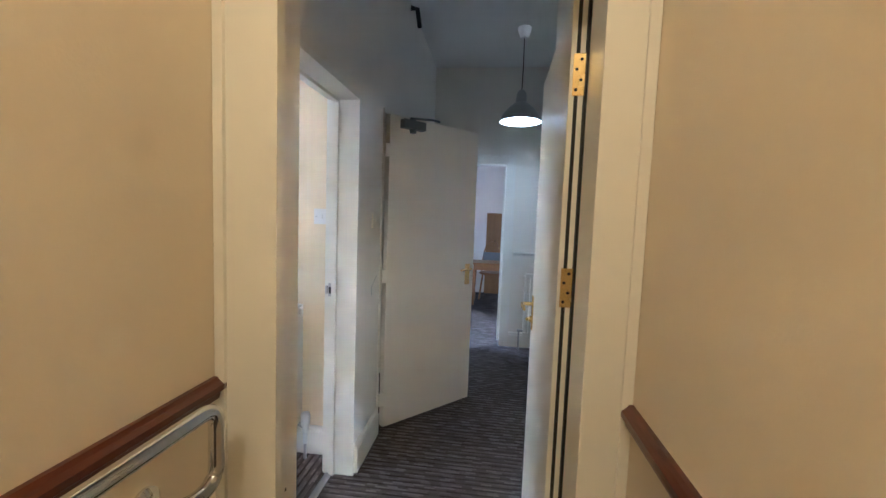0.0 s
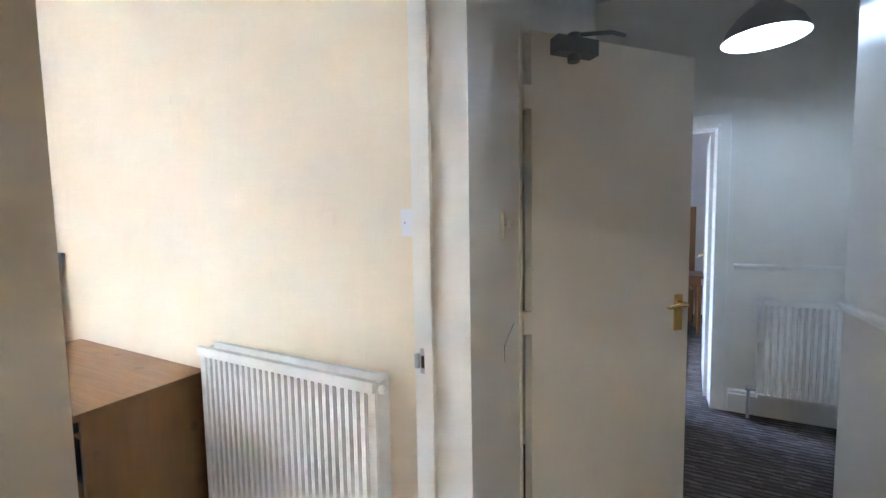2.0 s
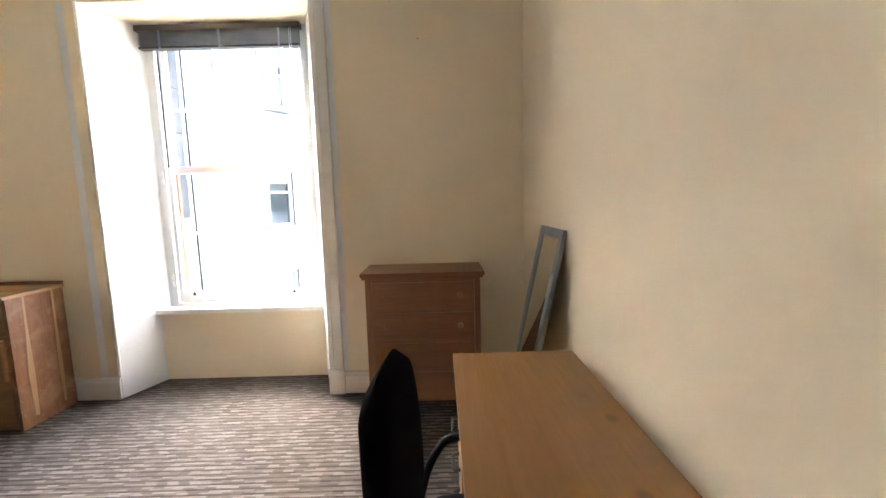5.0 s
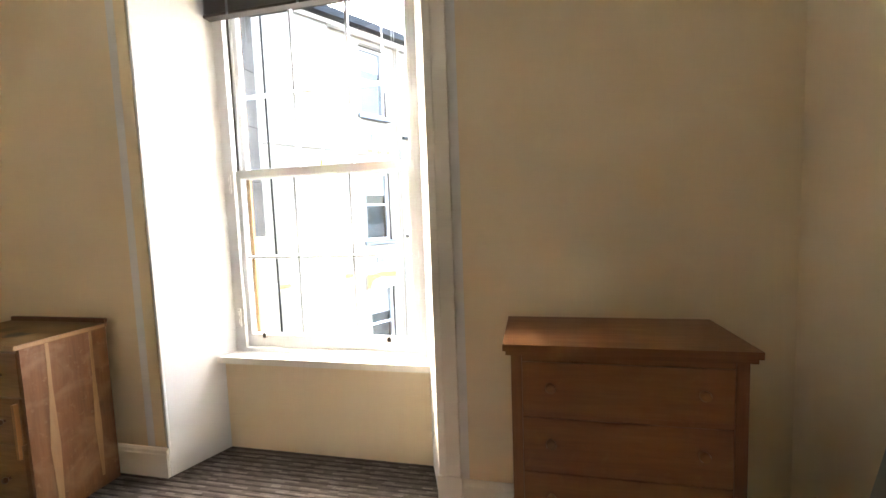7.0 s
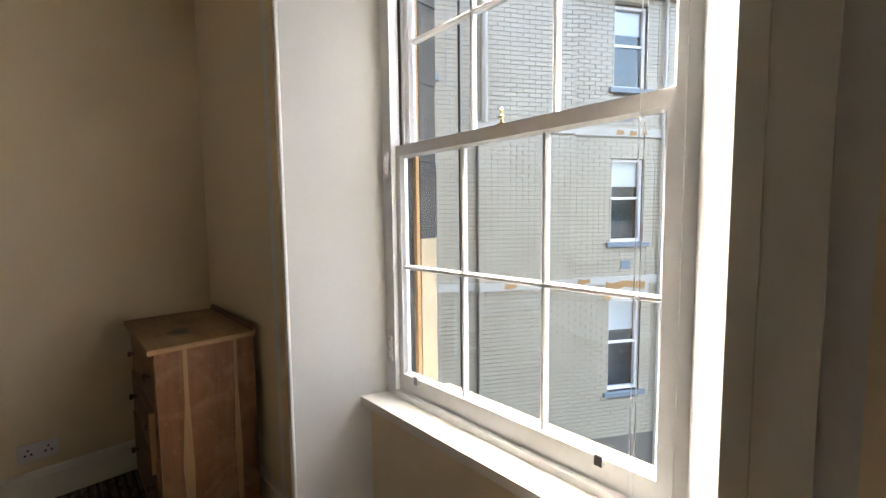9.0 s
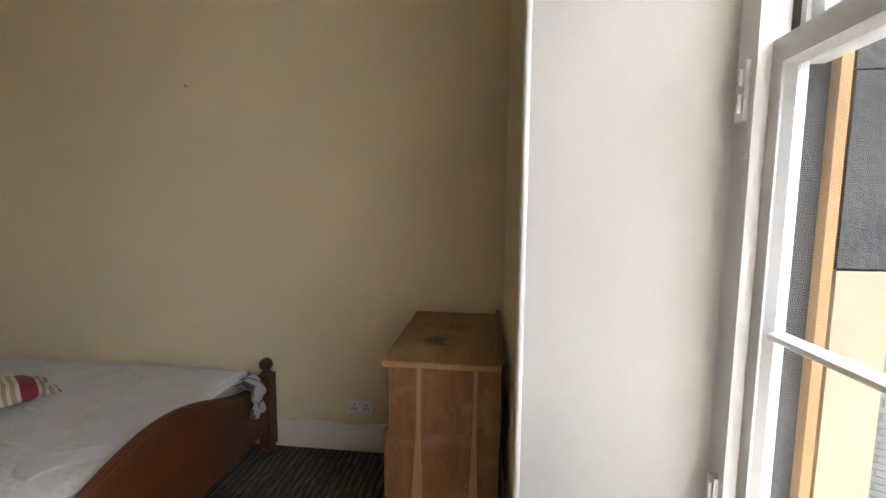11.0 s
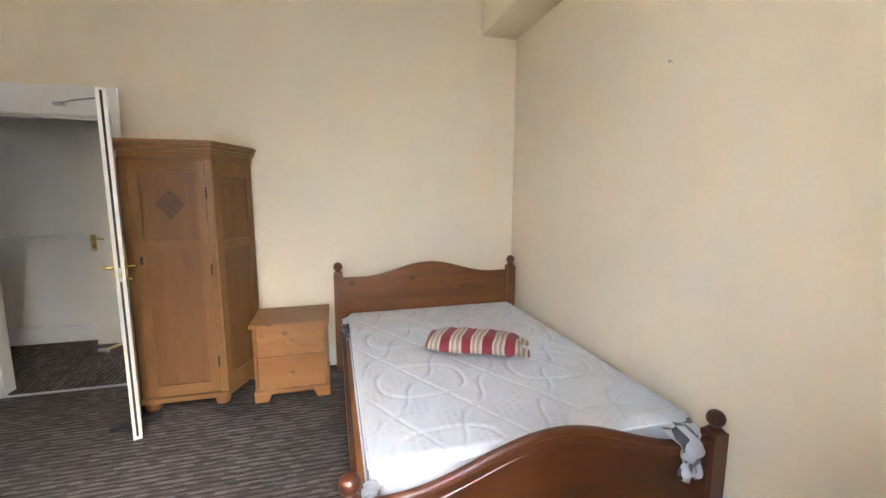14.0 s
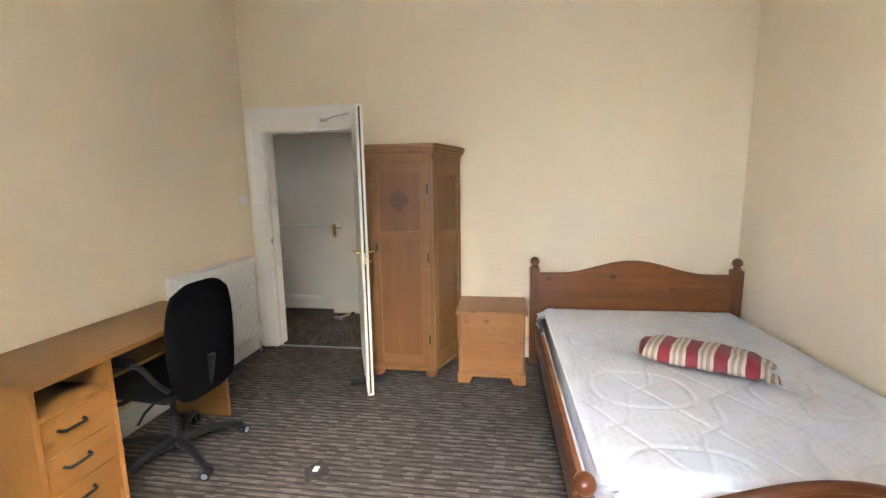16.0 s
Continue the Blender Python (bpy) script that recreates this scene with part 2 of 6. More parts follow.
M_PINE_V = wood("honey_pine_upright", (0.36, 0.165, 0.055), (0.27, 0.112, 0.034), 0.35, "z", 0.9, 6, coat=0.1)
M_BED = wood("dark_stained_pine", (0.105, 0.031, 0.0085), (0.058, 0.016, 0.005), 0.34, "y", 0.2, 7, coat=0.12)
# headboard and head posts: brighter tone than the footboard and rails
M_HEAD = wood("brighter_orange_brown_pine", (0.23, 0.082, 0.020), (0.125, 0.040, 0.010), 0.34, "y", 0.85, 7, coat=0.12)
M_HEAD_V = wood("brighter_orange_brown_pine_upright", (0.20, 0.070, 0.017), (0.11, 0.035, 0.009), 0.32, "z", 0.5, 7, coat=0.2)
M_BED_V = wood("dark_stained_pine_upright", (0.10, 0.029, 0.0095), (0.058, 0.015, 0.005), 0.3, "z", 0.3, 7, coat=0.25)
M_RAIL = wood("mahogany_handrail", (0.14, 0.035, 0.014), (0.07, 0.016, 0.007), 0.3, "y", 0.0, 9, coat=0.3)
M_GREY = material("grey_painted_frame", (0.30, 0.33, 0.35), 0.4, scale=8, amount=0.3, fine=120, bump=0.04)
M_MIRROR = material("mirror_silver", (0.9, 0.9, 0.9), 0.02, 1.0, amount=0.0, bump=0.0)
M_MIRROR.node_tree.nodes["Principled BSDF"].inputs["Roughness"].default_value = 0.01
for _k in list(M_MIRROR.node_tree.links):
    if _k.to_socket.name in ("Roughness", "Normal"):
        M_MIRROR.node_tree.links.remove(_k)

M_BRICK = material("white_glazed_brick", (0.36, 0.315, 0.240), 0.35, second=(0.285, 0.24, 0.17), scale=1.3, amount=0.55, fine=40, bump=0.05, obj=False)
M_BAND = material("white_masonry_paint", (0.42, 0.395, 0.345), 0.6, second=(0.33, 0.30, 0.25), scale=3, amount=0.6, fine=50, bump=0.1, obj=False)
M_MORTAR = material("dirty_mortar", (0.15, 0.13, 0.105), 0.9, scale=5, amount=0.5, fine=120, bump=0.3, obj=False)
M_STONE = material("sooty_sandstone", (0.05, 0.046, 0.041), 0.9, second=(0.02, 0.019, 0.018), scale=9, amount=0.8, fine=70, bump=1.0, obj=False)
M_CREAM = material("weathered_cream_masonry_paint", (0.36, 0.29, 0.19), 0.75, second=(0.27, 0.21, 0.13), scale=6, amount=0.7, fine=60, bump=0.2, obj=False)
M_TAN = material("ochre_mastic", (0.34, 0.19, 0.07), 0.75, second=(0.26, 0.14, 0.05), scale=12, amount=0.6, fine=80, bump=0.2)
M_SLATE = material("grey_slate", (0.16, 0.19, 0.22), 0.5, scale=4, amount=0.5, fine=40, bump=0.3)
M_ASPHALT = material("courtyard_asphalt", (0.06, 0.06, 0.058), 0.9, scale=1.0, amount=0.5, fine=80, bump=0.4, obj=False)
M_BLIND = material("brown_blind_slat", (0.045, 0.032, 0.025), 0.4, scale=6, amount=0.4, fine=120, bump=0.02)
M_TICK = material("white_mattress_damask", (0.66, 0.66, 0.67), 0.8, second=(0.58, 0.575, 0.57), scale=5, amount=0.4, fine=500, bump=0.15, spec=0.2)
# grey that carries the shade on the mattress's north side
M_TICKSHADE = material("mattress_side_shade", (0.30, 0.30, 0.33), 0.9, second=(0.42, 0.42, 0.44), scale=10, amount=0.6, fine=300, bump=0.2, spec=0.2)
M_CLOTH = material("white_cotton_cloth", (0.76, 0.77, 0.80), 0.9, scale=14, amount=0.3, fine=400, bump=0.3, spec=0.2)
M_GREYCLOTH = material("grey_cotton_cloth", (0.27, 0.28, 0.31), 0.9, scale=14, amount=0.3, fine=400, bump=0.3, spec=0.2)
M_FARWALL = material("far_room_paint", (0.80, 0.74, 0.70), 0.7, scale=2, amount=0.3, fine=120, bump=0.06, obj=False)
M_BOARD = wood("brown_board", (0.36, 0.19, 0.075), (0.27, 0.13, 0.05), 0.6, "z", 0, 6)
M_FIN = material("radiator_fins", (0.22, 0.22, 0.19), 0.6, second=(0.12, 0.11, 0.09), scale=20, amount=0.6, fine=120, bump=0.1)
M_YELLOW = material("yellow_handle", (0.62, 0.52, 0.22), 0.5, scale=10, amount=0.3)
# shade of the unlit rooms across the courtyard, put into a dark colour
M_ROOMSHADE = material("painted_room_shade", (0.05, 0.075, 0.085), 0.7, second=(0.02, 0.03, 0.035), scale=5, amount=0.9, fine=30, bump=0.0)
# near-black for rubber and small dark parts, and for shade painted into gaps
M_NEARBLACK = material("near_black_rubber_and_gap_shade", (0.02, 0.02, 0.02), 0.7, scale=10, amount=0.3)


def striped_cushion():
    """Woven stripes of crimson, cream and fawn across the length."""
    m = bpy.data.materials.new("striped_cushion_cover")
    m.use_nodes = True
    n, l = m.node_tree.nodes, m.node_tree.links
    b = n["Principled BSDF"]
    b.inputs["Roughness"].default_value = 0.6
    b.inputs["Sheen Weight"].default_value = 0.05
    tc = n.new("ShaderNodeTexCoord")
    sep = n.new("ShaderNodeSeparateXYZ")
    l.new(tc.outputs["Object"], sep.inputs[0])
    wob = n.new("ShaderNodeTexNoise")
    wob.inputs["Scale"].default_value = 6
    l.new(tc.outputs["Object"], wob.inputs["Vector"])
    ad = n.new("ShaderNodeMath")
    ad.operation = "MULTIPLY_ADD"
    ad.inputs[1].default_value = 0.03
    l.new(wob.outputs["Fac"], ad.inputs[0])
    l.new(sep.outputs["Y"], ad.inputs[2])
    sk = n.new("ShaderNodeMath")
    sk.operation = "MULTIPLY_ADD"
    sk.inputs[1].default_value = 0.22
    l.new(sep.outputs["X"], sk.inputs[0])
    l.new(ad.outputs[0], sk.inputs[2])
    dv = n.new("ShaderNodeMath")
    dv.operation = "DIVIDE"
    dv.inputs[1].default_value = 0.128
    l.new(sk.outputs[0], dv.inputs[0])
    fr = n.new("ShaderNodeMath")
    fr.operation = "FRACT"
    l.new(dv.outputs[0], fr.inputs[0])
    ramp = n.new("ShaderNodeValToRGB")
    ramp.color_ramp.interpolation = "CONSTANT"
    e = ramp.color_ramp.elements
    red, cream, fawn = (0.19, 0.004, 0.014, 1), (0.52, 0.46, 0.36, 1), (0.30, 0.235, 0.16, 1)
    e[0].position, e[0].color = 0.0, red
    e[1].position, e[1].color = 0.46, cream
    e.new(0.57).color = fawn
    e.new(0.70).color = cream
    e.new(0.80).color = fawn
    e.new(0.90).color = cream
    l.new(fr.outputs[0], ramp.inputs["Fac"])
    l.new(ramp.outputs["Color"], b.inputs["Base Color"])
    w = n.new("ShaderNodeTexNoise")
    w.inputs["Scale"].default_value = 350
    l.new(tc.outputs["Object"], w.inputs["Vector"])
    bp = n.new("ShaderNodeBump")
    bp.inputs["Strength"].default_value, bp.inputs["Distance"].default_value = 0.3, 0.002
    l.new(w.outputs["Fac"], bp.inputs["Height"])
    l.new(bp.outputs["Normal"], b.inputs["Normal"])
    return m


M_CUSHION = striped_cushion()

# ---- building helpers ----
def box(bm, x0, x1, y0, y1, z0, z1):
    v = [bm.verts.new(p) for p in ((x0, y0, z0), (x1, y0, z0), (x1, y1, z0), (x0, y1, z0), (x0, y0, z1), (x1, y0, z1), (x1, y1, z1), (x0, y1, z1))]
    return [bm.faces.new([v[i] for i in f]) for f in ((3, 2, 1, 0), (4, 5, 6, 7), (0, 1, 5, 4), (1, 2, 6, 5), (2, 3, 7, 6), (3, 0, 4, 7))]


def boxes(*rows):
    bm = bmesh.new()
    for r in rows:
        box(bm, *r)
    return bm


def bevel(bm, width, segments=2, angle=50):
    es = [e for e in bm.edges if len(e.link_faces) == 2 and e.calc_face_angle(0) > radians(angle)]
    bmesh.ops.bevel(bm, geom=es, offset=width, segments=segments, profile=0.5, affect="EDGES", clamp_overlap=True)
    return bm


def rbox(x0, x1, y0, y1, z0, z1, r=0.004, seg=2):
    return bevel(boxes((x0, x1, y0, y1, z0, z1)), r, seg)


def prism(outline, axis, a, b):
    """An outline of 2D points swept from a to b along an axis (x: points are y, z; y: x, z; z: x, y)."""
    bm = bmesh.new()
    def at(p, d):
        return {"x": (d, p[0], p[1]), "y": (p[0], d, p[1]), "z": (p[0], p[1], d)}[axis]
    lo, hi = [bm.verts.new(at(p, a)) for p in outline], [bm.verts.new(at(p, b)) for p in outline]
    bm.faces.new(lo), bm.faces.new(hi[::-1])
    for i in range(len(lo)):
        j = (i + 1) % len(lo)
        bm.faces.new((lo[i], hi[i], hi[j], lo[j]))
    bmesh.ops.recalc_face_normals(bm, faces=bm.faces[:])
    return bm


def lathe(profile, centre=(0, 0, 0), seg=24, axis="z", caps=True):
    """A profile of (radius, height) turned about an axis."""
    bm = bmesh.new()
    rings = []
    for r, h in profile:
        ring = []
        for i in range(seg):
            a = 2 * math.pi * i / seg
            p = (r * math.cos(a), r * math.sin(a), h)
            if axis == "x":
                p = (p[2], p[0], p[1])
            elif axis == "y":
                p = (p[0], p[2], p[1])
            ring.append(bm.verts.new((p[0] + centre[0], p[1] + centre[1], p[2] + centre[2])))
        rings.append(ring)
    for a, b in zip(rings, rings[1:]):
        for i in range(seg):
            j = (i + 1) % seg
            bm.faces.new((a[i], a[j], b[j], b[i]))
    if caps and profile[0][0] > 1e-5:
        bm.faces.new(rings[0][::-1])
    if caps and profile[-1][0] > 1e-5:
        bm.faces.new(rings[-1])
    bmesh.ops.remove_doubles(bm, verts=bm.verts[:], dist=1e-6)
    bmesh.ops.recalc_face_normals(bm, faces=bm.faces[:])
    return bm


def tube(points, radius, seg=12):
    """A round bar along a line of points."""
    bm = bmesh.new()
    pts = [Vector(p) for p in points]
    rings = []
    up = Vector((0.123, 0.456, 0.881))
    for i, p in enumerate(pts):
        d = (pts[min(i + 1, len(pts) - 1)] - pts[max(i - 1, 0)]).normalized()
        u = d.cross(up).normalized()
        w = d.cross(u)
        rad = radius[i] if isinstance(radius, (list, tuple)) else radius
        rings.append([bm.verts.new(p + rad * (math.cos(2 * math.pi * k / seg) * u + math.sin(2 * math.pi * k / seg) * w)) for k in range(seg)])
    for a, b in zip(rings, rings[1:]):
        for i in range(seg):
            j = (i + 1) % seg
            bm.faces.new((a[i], a[j], b[j], b[i]))
    bm.faces.new(rings[0]), bm.faces.new(rings[-1])
    bmesh.ops.recalc_face_normals(bm, faces=bm.faces[:])
    return bm


def arc(points, r=0.05, n=6):
    """Round the corners of a line of points."""
    pts = [Vector(p) for p in points]
    out = [pts[0]]
    for a, b, c in zip(pts, pts[1:], pts[2:]):
        u, w = (a - b).normalized(), (c - b).normalized()
        p, q = b + u * r, b + w * r
        for k in range(n + 1):
            t = k / n
            out.append(p * (1 - t) ** 2 + b * 2 * t * (1 - t) + q * t * t)
    out.append(pts[-1])
    return out


def smooth(bm, angle=40):
    for f in bm.faces:
        f.smooth = True
    for e in bm.edges:
        e.smooth = not (len(e.link_faces) == 2 and e.calc_face_angle(0) > radians(angle))
    return bm


def mesh(name, bm, mat):
    me = bpy.data.meshes.new(name)
    bm.normal_update()
    bm.to_mesh(me)
    bm.free()
    me.materials.append(mat)
    return me


def part(name, bm, mat, parent=None, label=""):
    ob = new(name, mesh(name, bm, mat))
    if parent is not None:
        ob.parent = parent
    if label:
        ob["label"] = label
    return ob


def thing(name, at, label, category, group="", turn=0.0):
    e = new(name)
    e.empty_display_size = 0.05
    e.matrix_world = pose(at[0], at[1], at[2], 0, 0, turn)
    return tagged(e, label, category, group)


def structure(name, bm, mat, label, category):
    return tagged(part(name, bm, mat), label, category, kind="structure")


# ---- the building ----
H = 3.0            # ceiling height
HB = 3.1           # bedroom ceiling
X_W, Y_S = -3.5, -4.085
DOOR_N, DOOR_S = -0.145, -1.055
DZ = 2.0

floor_bed = structure("floor_bedroom", boxes((-3.84, 0.05, Y_S - 0.02, 0.02, -0.12, 0.0)), M_CARPET_BED, "brown and grey striped ribbed carpet", "floor")
floor_cor = structure("floor_corridor", boxes((0.05, 2.75, -4.4, 6.4, -0.12, 0.0)), M_CARPET_COR, "brown striped ribbed corridor carpet", "floor")

X_E = 0.03          # bedroom face of the corridor wall
wall_east = structure("wall_east", boxes(
    (X_E, 0.18, Y_S - 0.2, DOOR_S, 0, HB), (X_E, 0.18, DOOR_S, DOOR_N, DZ, HB), (X_E, 0.18, DOOR_N, 0.16, 0, HB)), M_WALL, "cream painted plaster wall with a doorway", "wall")
wall_corw = structure("wall_corridor_west", boxes(
    (0.18, 0.186, -1.10, DOOR_S, 0, H), (0.18, 0.186, DOOR_S, DOOR_N, DZ, H), (0.18, 0.186, DOOR_N, 0.0, 0, H),
    (0.18, 0.186, 0.0, 0.16, 0, H), (0.0, 0.186, 0.16, 0.27, 0, H), (0.0, 0.186, 0.27, 1.09, 2.05, H), (0.0, 0.186, 1.09, 2.3, 0, H)), M_CORR, "off-white satin painted corridor wall", "wall")
wall_north = structure("wall_north", boxes((-4.0, X_E, 0.0, 0.16, 0, HB)), M_WALL, "cream painted wall with fine plaster cracks", "wall")
wall_south = structure("wall_south", boxes((-4.0, X_E, Y_S - 0.2, Y_S, 0, HB)), M_WALL, "cream painted plaster wall", "wall")
boxing = structure("beam_boxing", rbox(-3.5, X_E, Y_S, -3.77, 2.765, HB, 0.006), M_WALL, "cream painted boxed beam under the ceiling", "beam")
ceiling_bed = structure("ceiling_bedroom", boxes((-4.0, 0.18, Y_S - 0.2, 0.16, HB, HB + 0.15)), M_CEIL, "white painted plaster ceiling", "ceiling")
ceiling_cor = structure("ceiling_corridor", boxes((0.18, 2.75, -4.4, 2.3, H, H + 0.1)), M_CEIL, "white painted corridor ceiling", "ceiling")

# window wall with a deep splayed recess that runs to the floor
R_S, R_N, RIN_S, RIN_N, X_IN, R_TOP = -2.95, -1.42, -2.797, -1.565, -3.90, 2.74
ww = boxes((X_W - 0.45, X_W, Y_S, R_S - 0.14, 0, HB), (X_W - 0.45, X_W, R_N + 0.14, 0.0, 0, HB), (X_W - 0.45, X_W, R_S - 0.14, R_N + 0.14, R_TOP, HB))
structure("window_reveal_south", prism([(X_W, R_S), (X_W, R_S - 0.14), (X_W - 0.45, R_S - 0.14), (X_W - 0.45, RIN_S), (X_IN, RIN_S)], "z", 0, R_TOP), M_REVEAL, "white painted splayed window reveal", "reveal")
structure("window_reveal_north", prism([(X_W, R_N), (X_IN, RIN_N), (X_W - 0.45, RIN_N), (X_W - 0.45, R_N + 0.14), (X_W, R_N + 0.14)], "z", 0, R_TOP), M_REVEAL, "white painted splayed window reveal", "reveal")
wall_west = structure("wall_west", ww, M_WALL, "cream painted wall with a deep splayed window recess", "wall")
apron = structure("wall_below_window", boxes((X_W - 0.45, -3.82, RIN_S - 0.04, RIN_N + 0.04, 0, 0.545)), M_WALL, "cream painted panel below the window sill", "wall")

# corridor and hall shell
wall_end = structure("wall_corridor_end", boxes(
    (0.0, 0.25, 2.3, 2.45, 0, H), (1.0, 2.75, 2.3, 2.45, 0, H), (0.25, 1.0, 2.3, 2.45, 2.01, H)), M_CORR, "off-white painted corridor end wall with a doorway", "wall")
wall_core = structure("wall_corridor_east", boxes((1.27, 2.75, -1.04, 1.0, 0, H)), M_CORR, "off-white satin painted corridor wall", "wall")
wall_nook = structure("wall_nook_east", boxes((2.62, 2.75, 1.0, 2.3, 0, H)), M_CORR, "off-white painted wall", "wall")
wall_hd = structure("wall_hall_doorway", boxes(
    (0.186, 0.305, -1.29, -1.09, 0, H), (1.165, 1.27, -1.20, -1.04, 0, H), (0.305, 1.165, -1.29, -1.09, 2.06, H), (1.165, 1.27, -1.29, -1.20, 2.14, H)), M_HALL, "yellow-cream painted wall round a doorway", "wall")
wall_hw = structure("wall_hall_west", boxes((0.18, 0.238, -4.4, -1.29, 0, H)), M_HALL, "yellow-cream painted hall wall", "wall")
wall_he = structure("wall_hall_east", boxes((1.221, 1.40, -4.4, -1.20, 0, H)), M_HALL, "yellow-cream painted hall wall", "wall")
wall_hs = structure("wall_hall_south", boxes((0.238, 1.221, -4.4, -4.25, 0, H)), M_HALL, "yellow-cream painted hall wall", "wall")

# far room beyond the corridor
structure("floor_far_room", boxes((-1.6, 0.05, 2.3, 6.4, -0.12, 0.0)), M_CARPET_COR, "brown striped ribbed carpet", "floor")
structure("wall_far_room_west", boxes((-1.6, -1.5, 2.45, 3.2, 0, H), (-1.6, -1.5, 4.0, 5.6, 0, H), (-1.6, -1.5, 3.2, 4.0, 0, 0.9), (-1.6, -1.5, 3.2, 4.0, 2.1, H)), M_FARWALL, "pale pinkish painted wall with a window opening", "wall")
structure("wall_far_room_north", boxes((-1.6, 2.75, 5.5, 5.6, 0, H)), M_FARWALL, "pale pinkish painted wall", "wall")
structure("wall_far_room_east", boxes((1.75, 1.85, 2.45, 5.5, 0, H)), M_FARWALL, "pale pinkish painted wall", "wall")
structure("wall_far_room_south", boxes((-1.6, 0.0, 2.3, 2.45, 0, H)), M_FARWALL, "pale pinkish painted wall", "wall")
structure("ceiling_far_room", boxes((-1.6, 1.85, 2.45, 5.6, H, H + 0.1)), M_CEIL, "white painted ceiling", "ceiling")
# closet behind the corridor door
structure("wall_closet", boxes((-1.0, 0.0, 0.16, 0.26, 0, H), (-1.0, 0.0, 1.25, 1.40, 0, H), (-1.15, -1.0, 0.16, 1.40, 0, H)), M_CORR, "plain off-white closet wall", "wall")
structure("ceiling_closet", boxes((-1.15, 0.0, 0.16, 1.40, H, H + 0.1)), M_CEIL, "plain white closet ceiling", "ceiling")
structure("floor_closet", boxes((-1.15, 0.05, 0.16, 1.40, -0.12, 0.0)), M_CARPET_COR, "brown striped carpet", "floor")

# ---- sash window ----
YA, YB = -2.700, -1.640          # glass edges
window = tagged(new("window_1"), "tall white painted sash window with twelve panes", "window", kind="structure")
window.matrix_world = pose(-3.93, -2.19, 0.56)
WI = window.matrix_world.inverted()


def win(name, bm, mat, label="", parent=None):
    bmesh.ops.transform(bm, matrix=WI, verts=bm.verts[:])
    return part(name, bm, mat, parent or window, label)


for y0, y1 in ((-2.80, -2.747), (-1.593, -1.562)):
    win("window_frame", rbox(-4.02, -3.895, y0, y1, 0.585, 2.74, 0.004), M_SASH)
for y0, y1 in ((-2.747, -2.727), (-1.613, -1.593)):
    win("staff_bead", bevel(boxes((-3.912, -3.888, y0, y1, 0.60, 2.70)), 0.006, 2), M_SASH)
    win("parting_bead", boxes((-3.970, -3.962, y0, y1, 0.60, 2.70)), M_SASH)
win("head", rbox(-4.02, -3.895, -2.747, -1.593, 2.69, 2.738, 0.004), M_SASH)
win("window_sill", bevel(boxes((-3.95, -3.775, -2.858, -1.505, 0.548, 0.586)), 0.010, 3), M_GLOSS, "white glossy timber sill board")
win("under_sill", boxes((-4.015, -3.888, -2.747, -1.593, 0.586, 0.612)), M_SASH)


def sash(name, x0, x1, z0, z1, zb0, zb1, bar):
    """A sash: two stiles, two moulded rails, glazing bars and six panes."""
    h = win(name, rbox(x0, x1, YA - 0.045, YA, z0, z1, 0.004), M_SASH)
    xm = (x0 + x1) / 2

    def sub(nm, bm, mat):
        bmesh.ops.transform(bm, matrix=WI, verts=bm.verts[:])
        return part(nm, bm, mat, h)
    sub("stile", rbox(x0, x1, YB, YB + 0.045, z0, z1, 0.004), M_SASH)
    sub("rail", rbox(x0, x1, YA, YB, z0, zb0, 0.004), M_SASH)
    sub("rail", rbox(x0, x1, YA, YB, zb1, z1, 0.004), M_SASH)
    third = (YB - YA) / 3
    prof = lambda a: [(-0.010, -0.004), (-0.010, 0.004), (-0.004, 0.009), (0.016, 0.009), (0.016, -0.009), (-0.004, -0.009)]
    for k in (1, 2):
        y = YA + third * k
        sub("glazing_bar", prism([(x1 - 0.020 - p[0], y + p[1]) for p in prof(0)], "z", zb0, zb1), M_SASH)
    sub("glazing_bar", prism([(x1 - 0.0195 - p[0], bar + p[1]) for p in prof(0)], "y", YA, YB), M_SASH)
    for y in (YA, YB):
        s_ = 1 if y == YA else -1
        sub("glazing_bead", prism([(x1 - 0.004, y), (x1 - 0.018, y), (x1 - 0.018, y + s_ * 0.010)], "z", zb0, zb1), M_SASH)
    for z, s_ in ((zb0, 1), (zb1, -1)):
        sub("glazing_bead", prism([(x1 - 0.004, z), (x1 - 0.018, z), (x1 - 0.018, z + s_ * 0.010)], "y", YA, YB), M_SASH)
    for k in range(3):
        for a, b in ((zb0, bar), (bar, zb1)):
            p = sub("pane", boxes((xm - 0.006, xm - 0.003, YA + third * k + 0.002, YA + third * (k + 1) - 0.002, a + 0.002, b - 0.002)), M_GLASS)
            p.visible_shadow = False
    return h


sash("lower_sash", -3.958, -3.914, 0.612, 1.700, 0.690, 1.655, 1.172)
sash("upper_sash", -4.010, -3.972, 1.662, 2.690, 1.698, 2.640, 2.150)
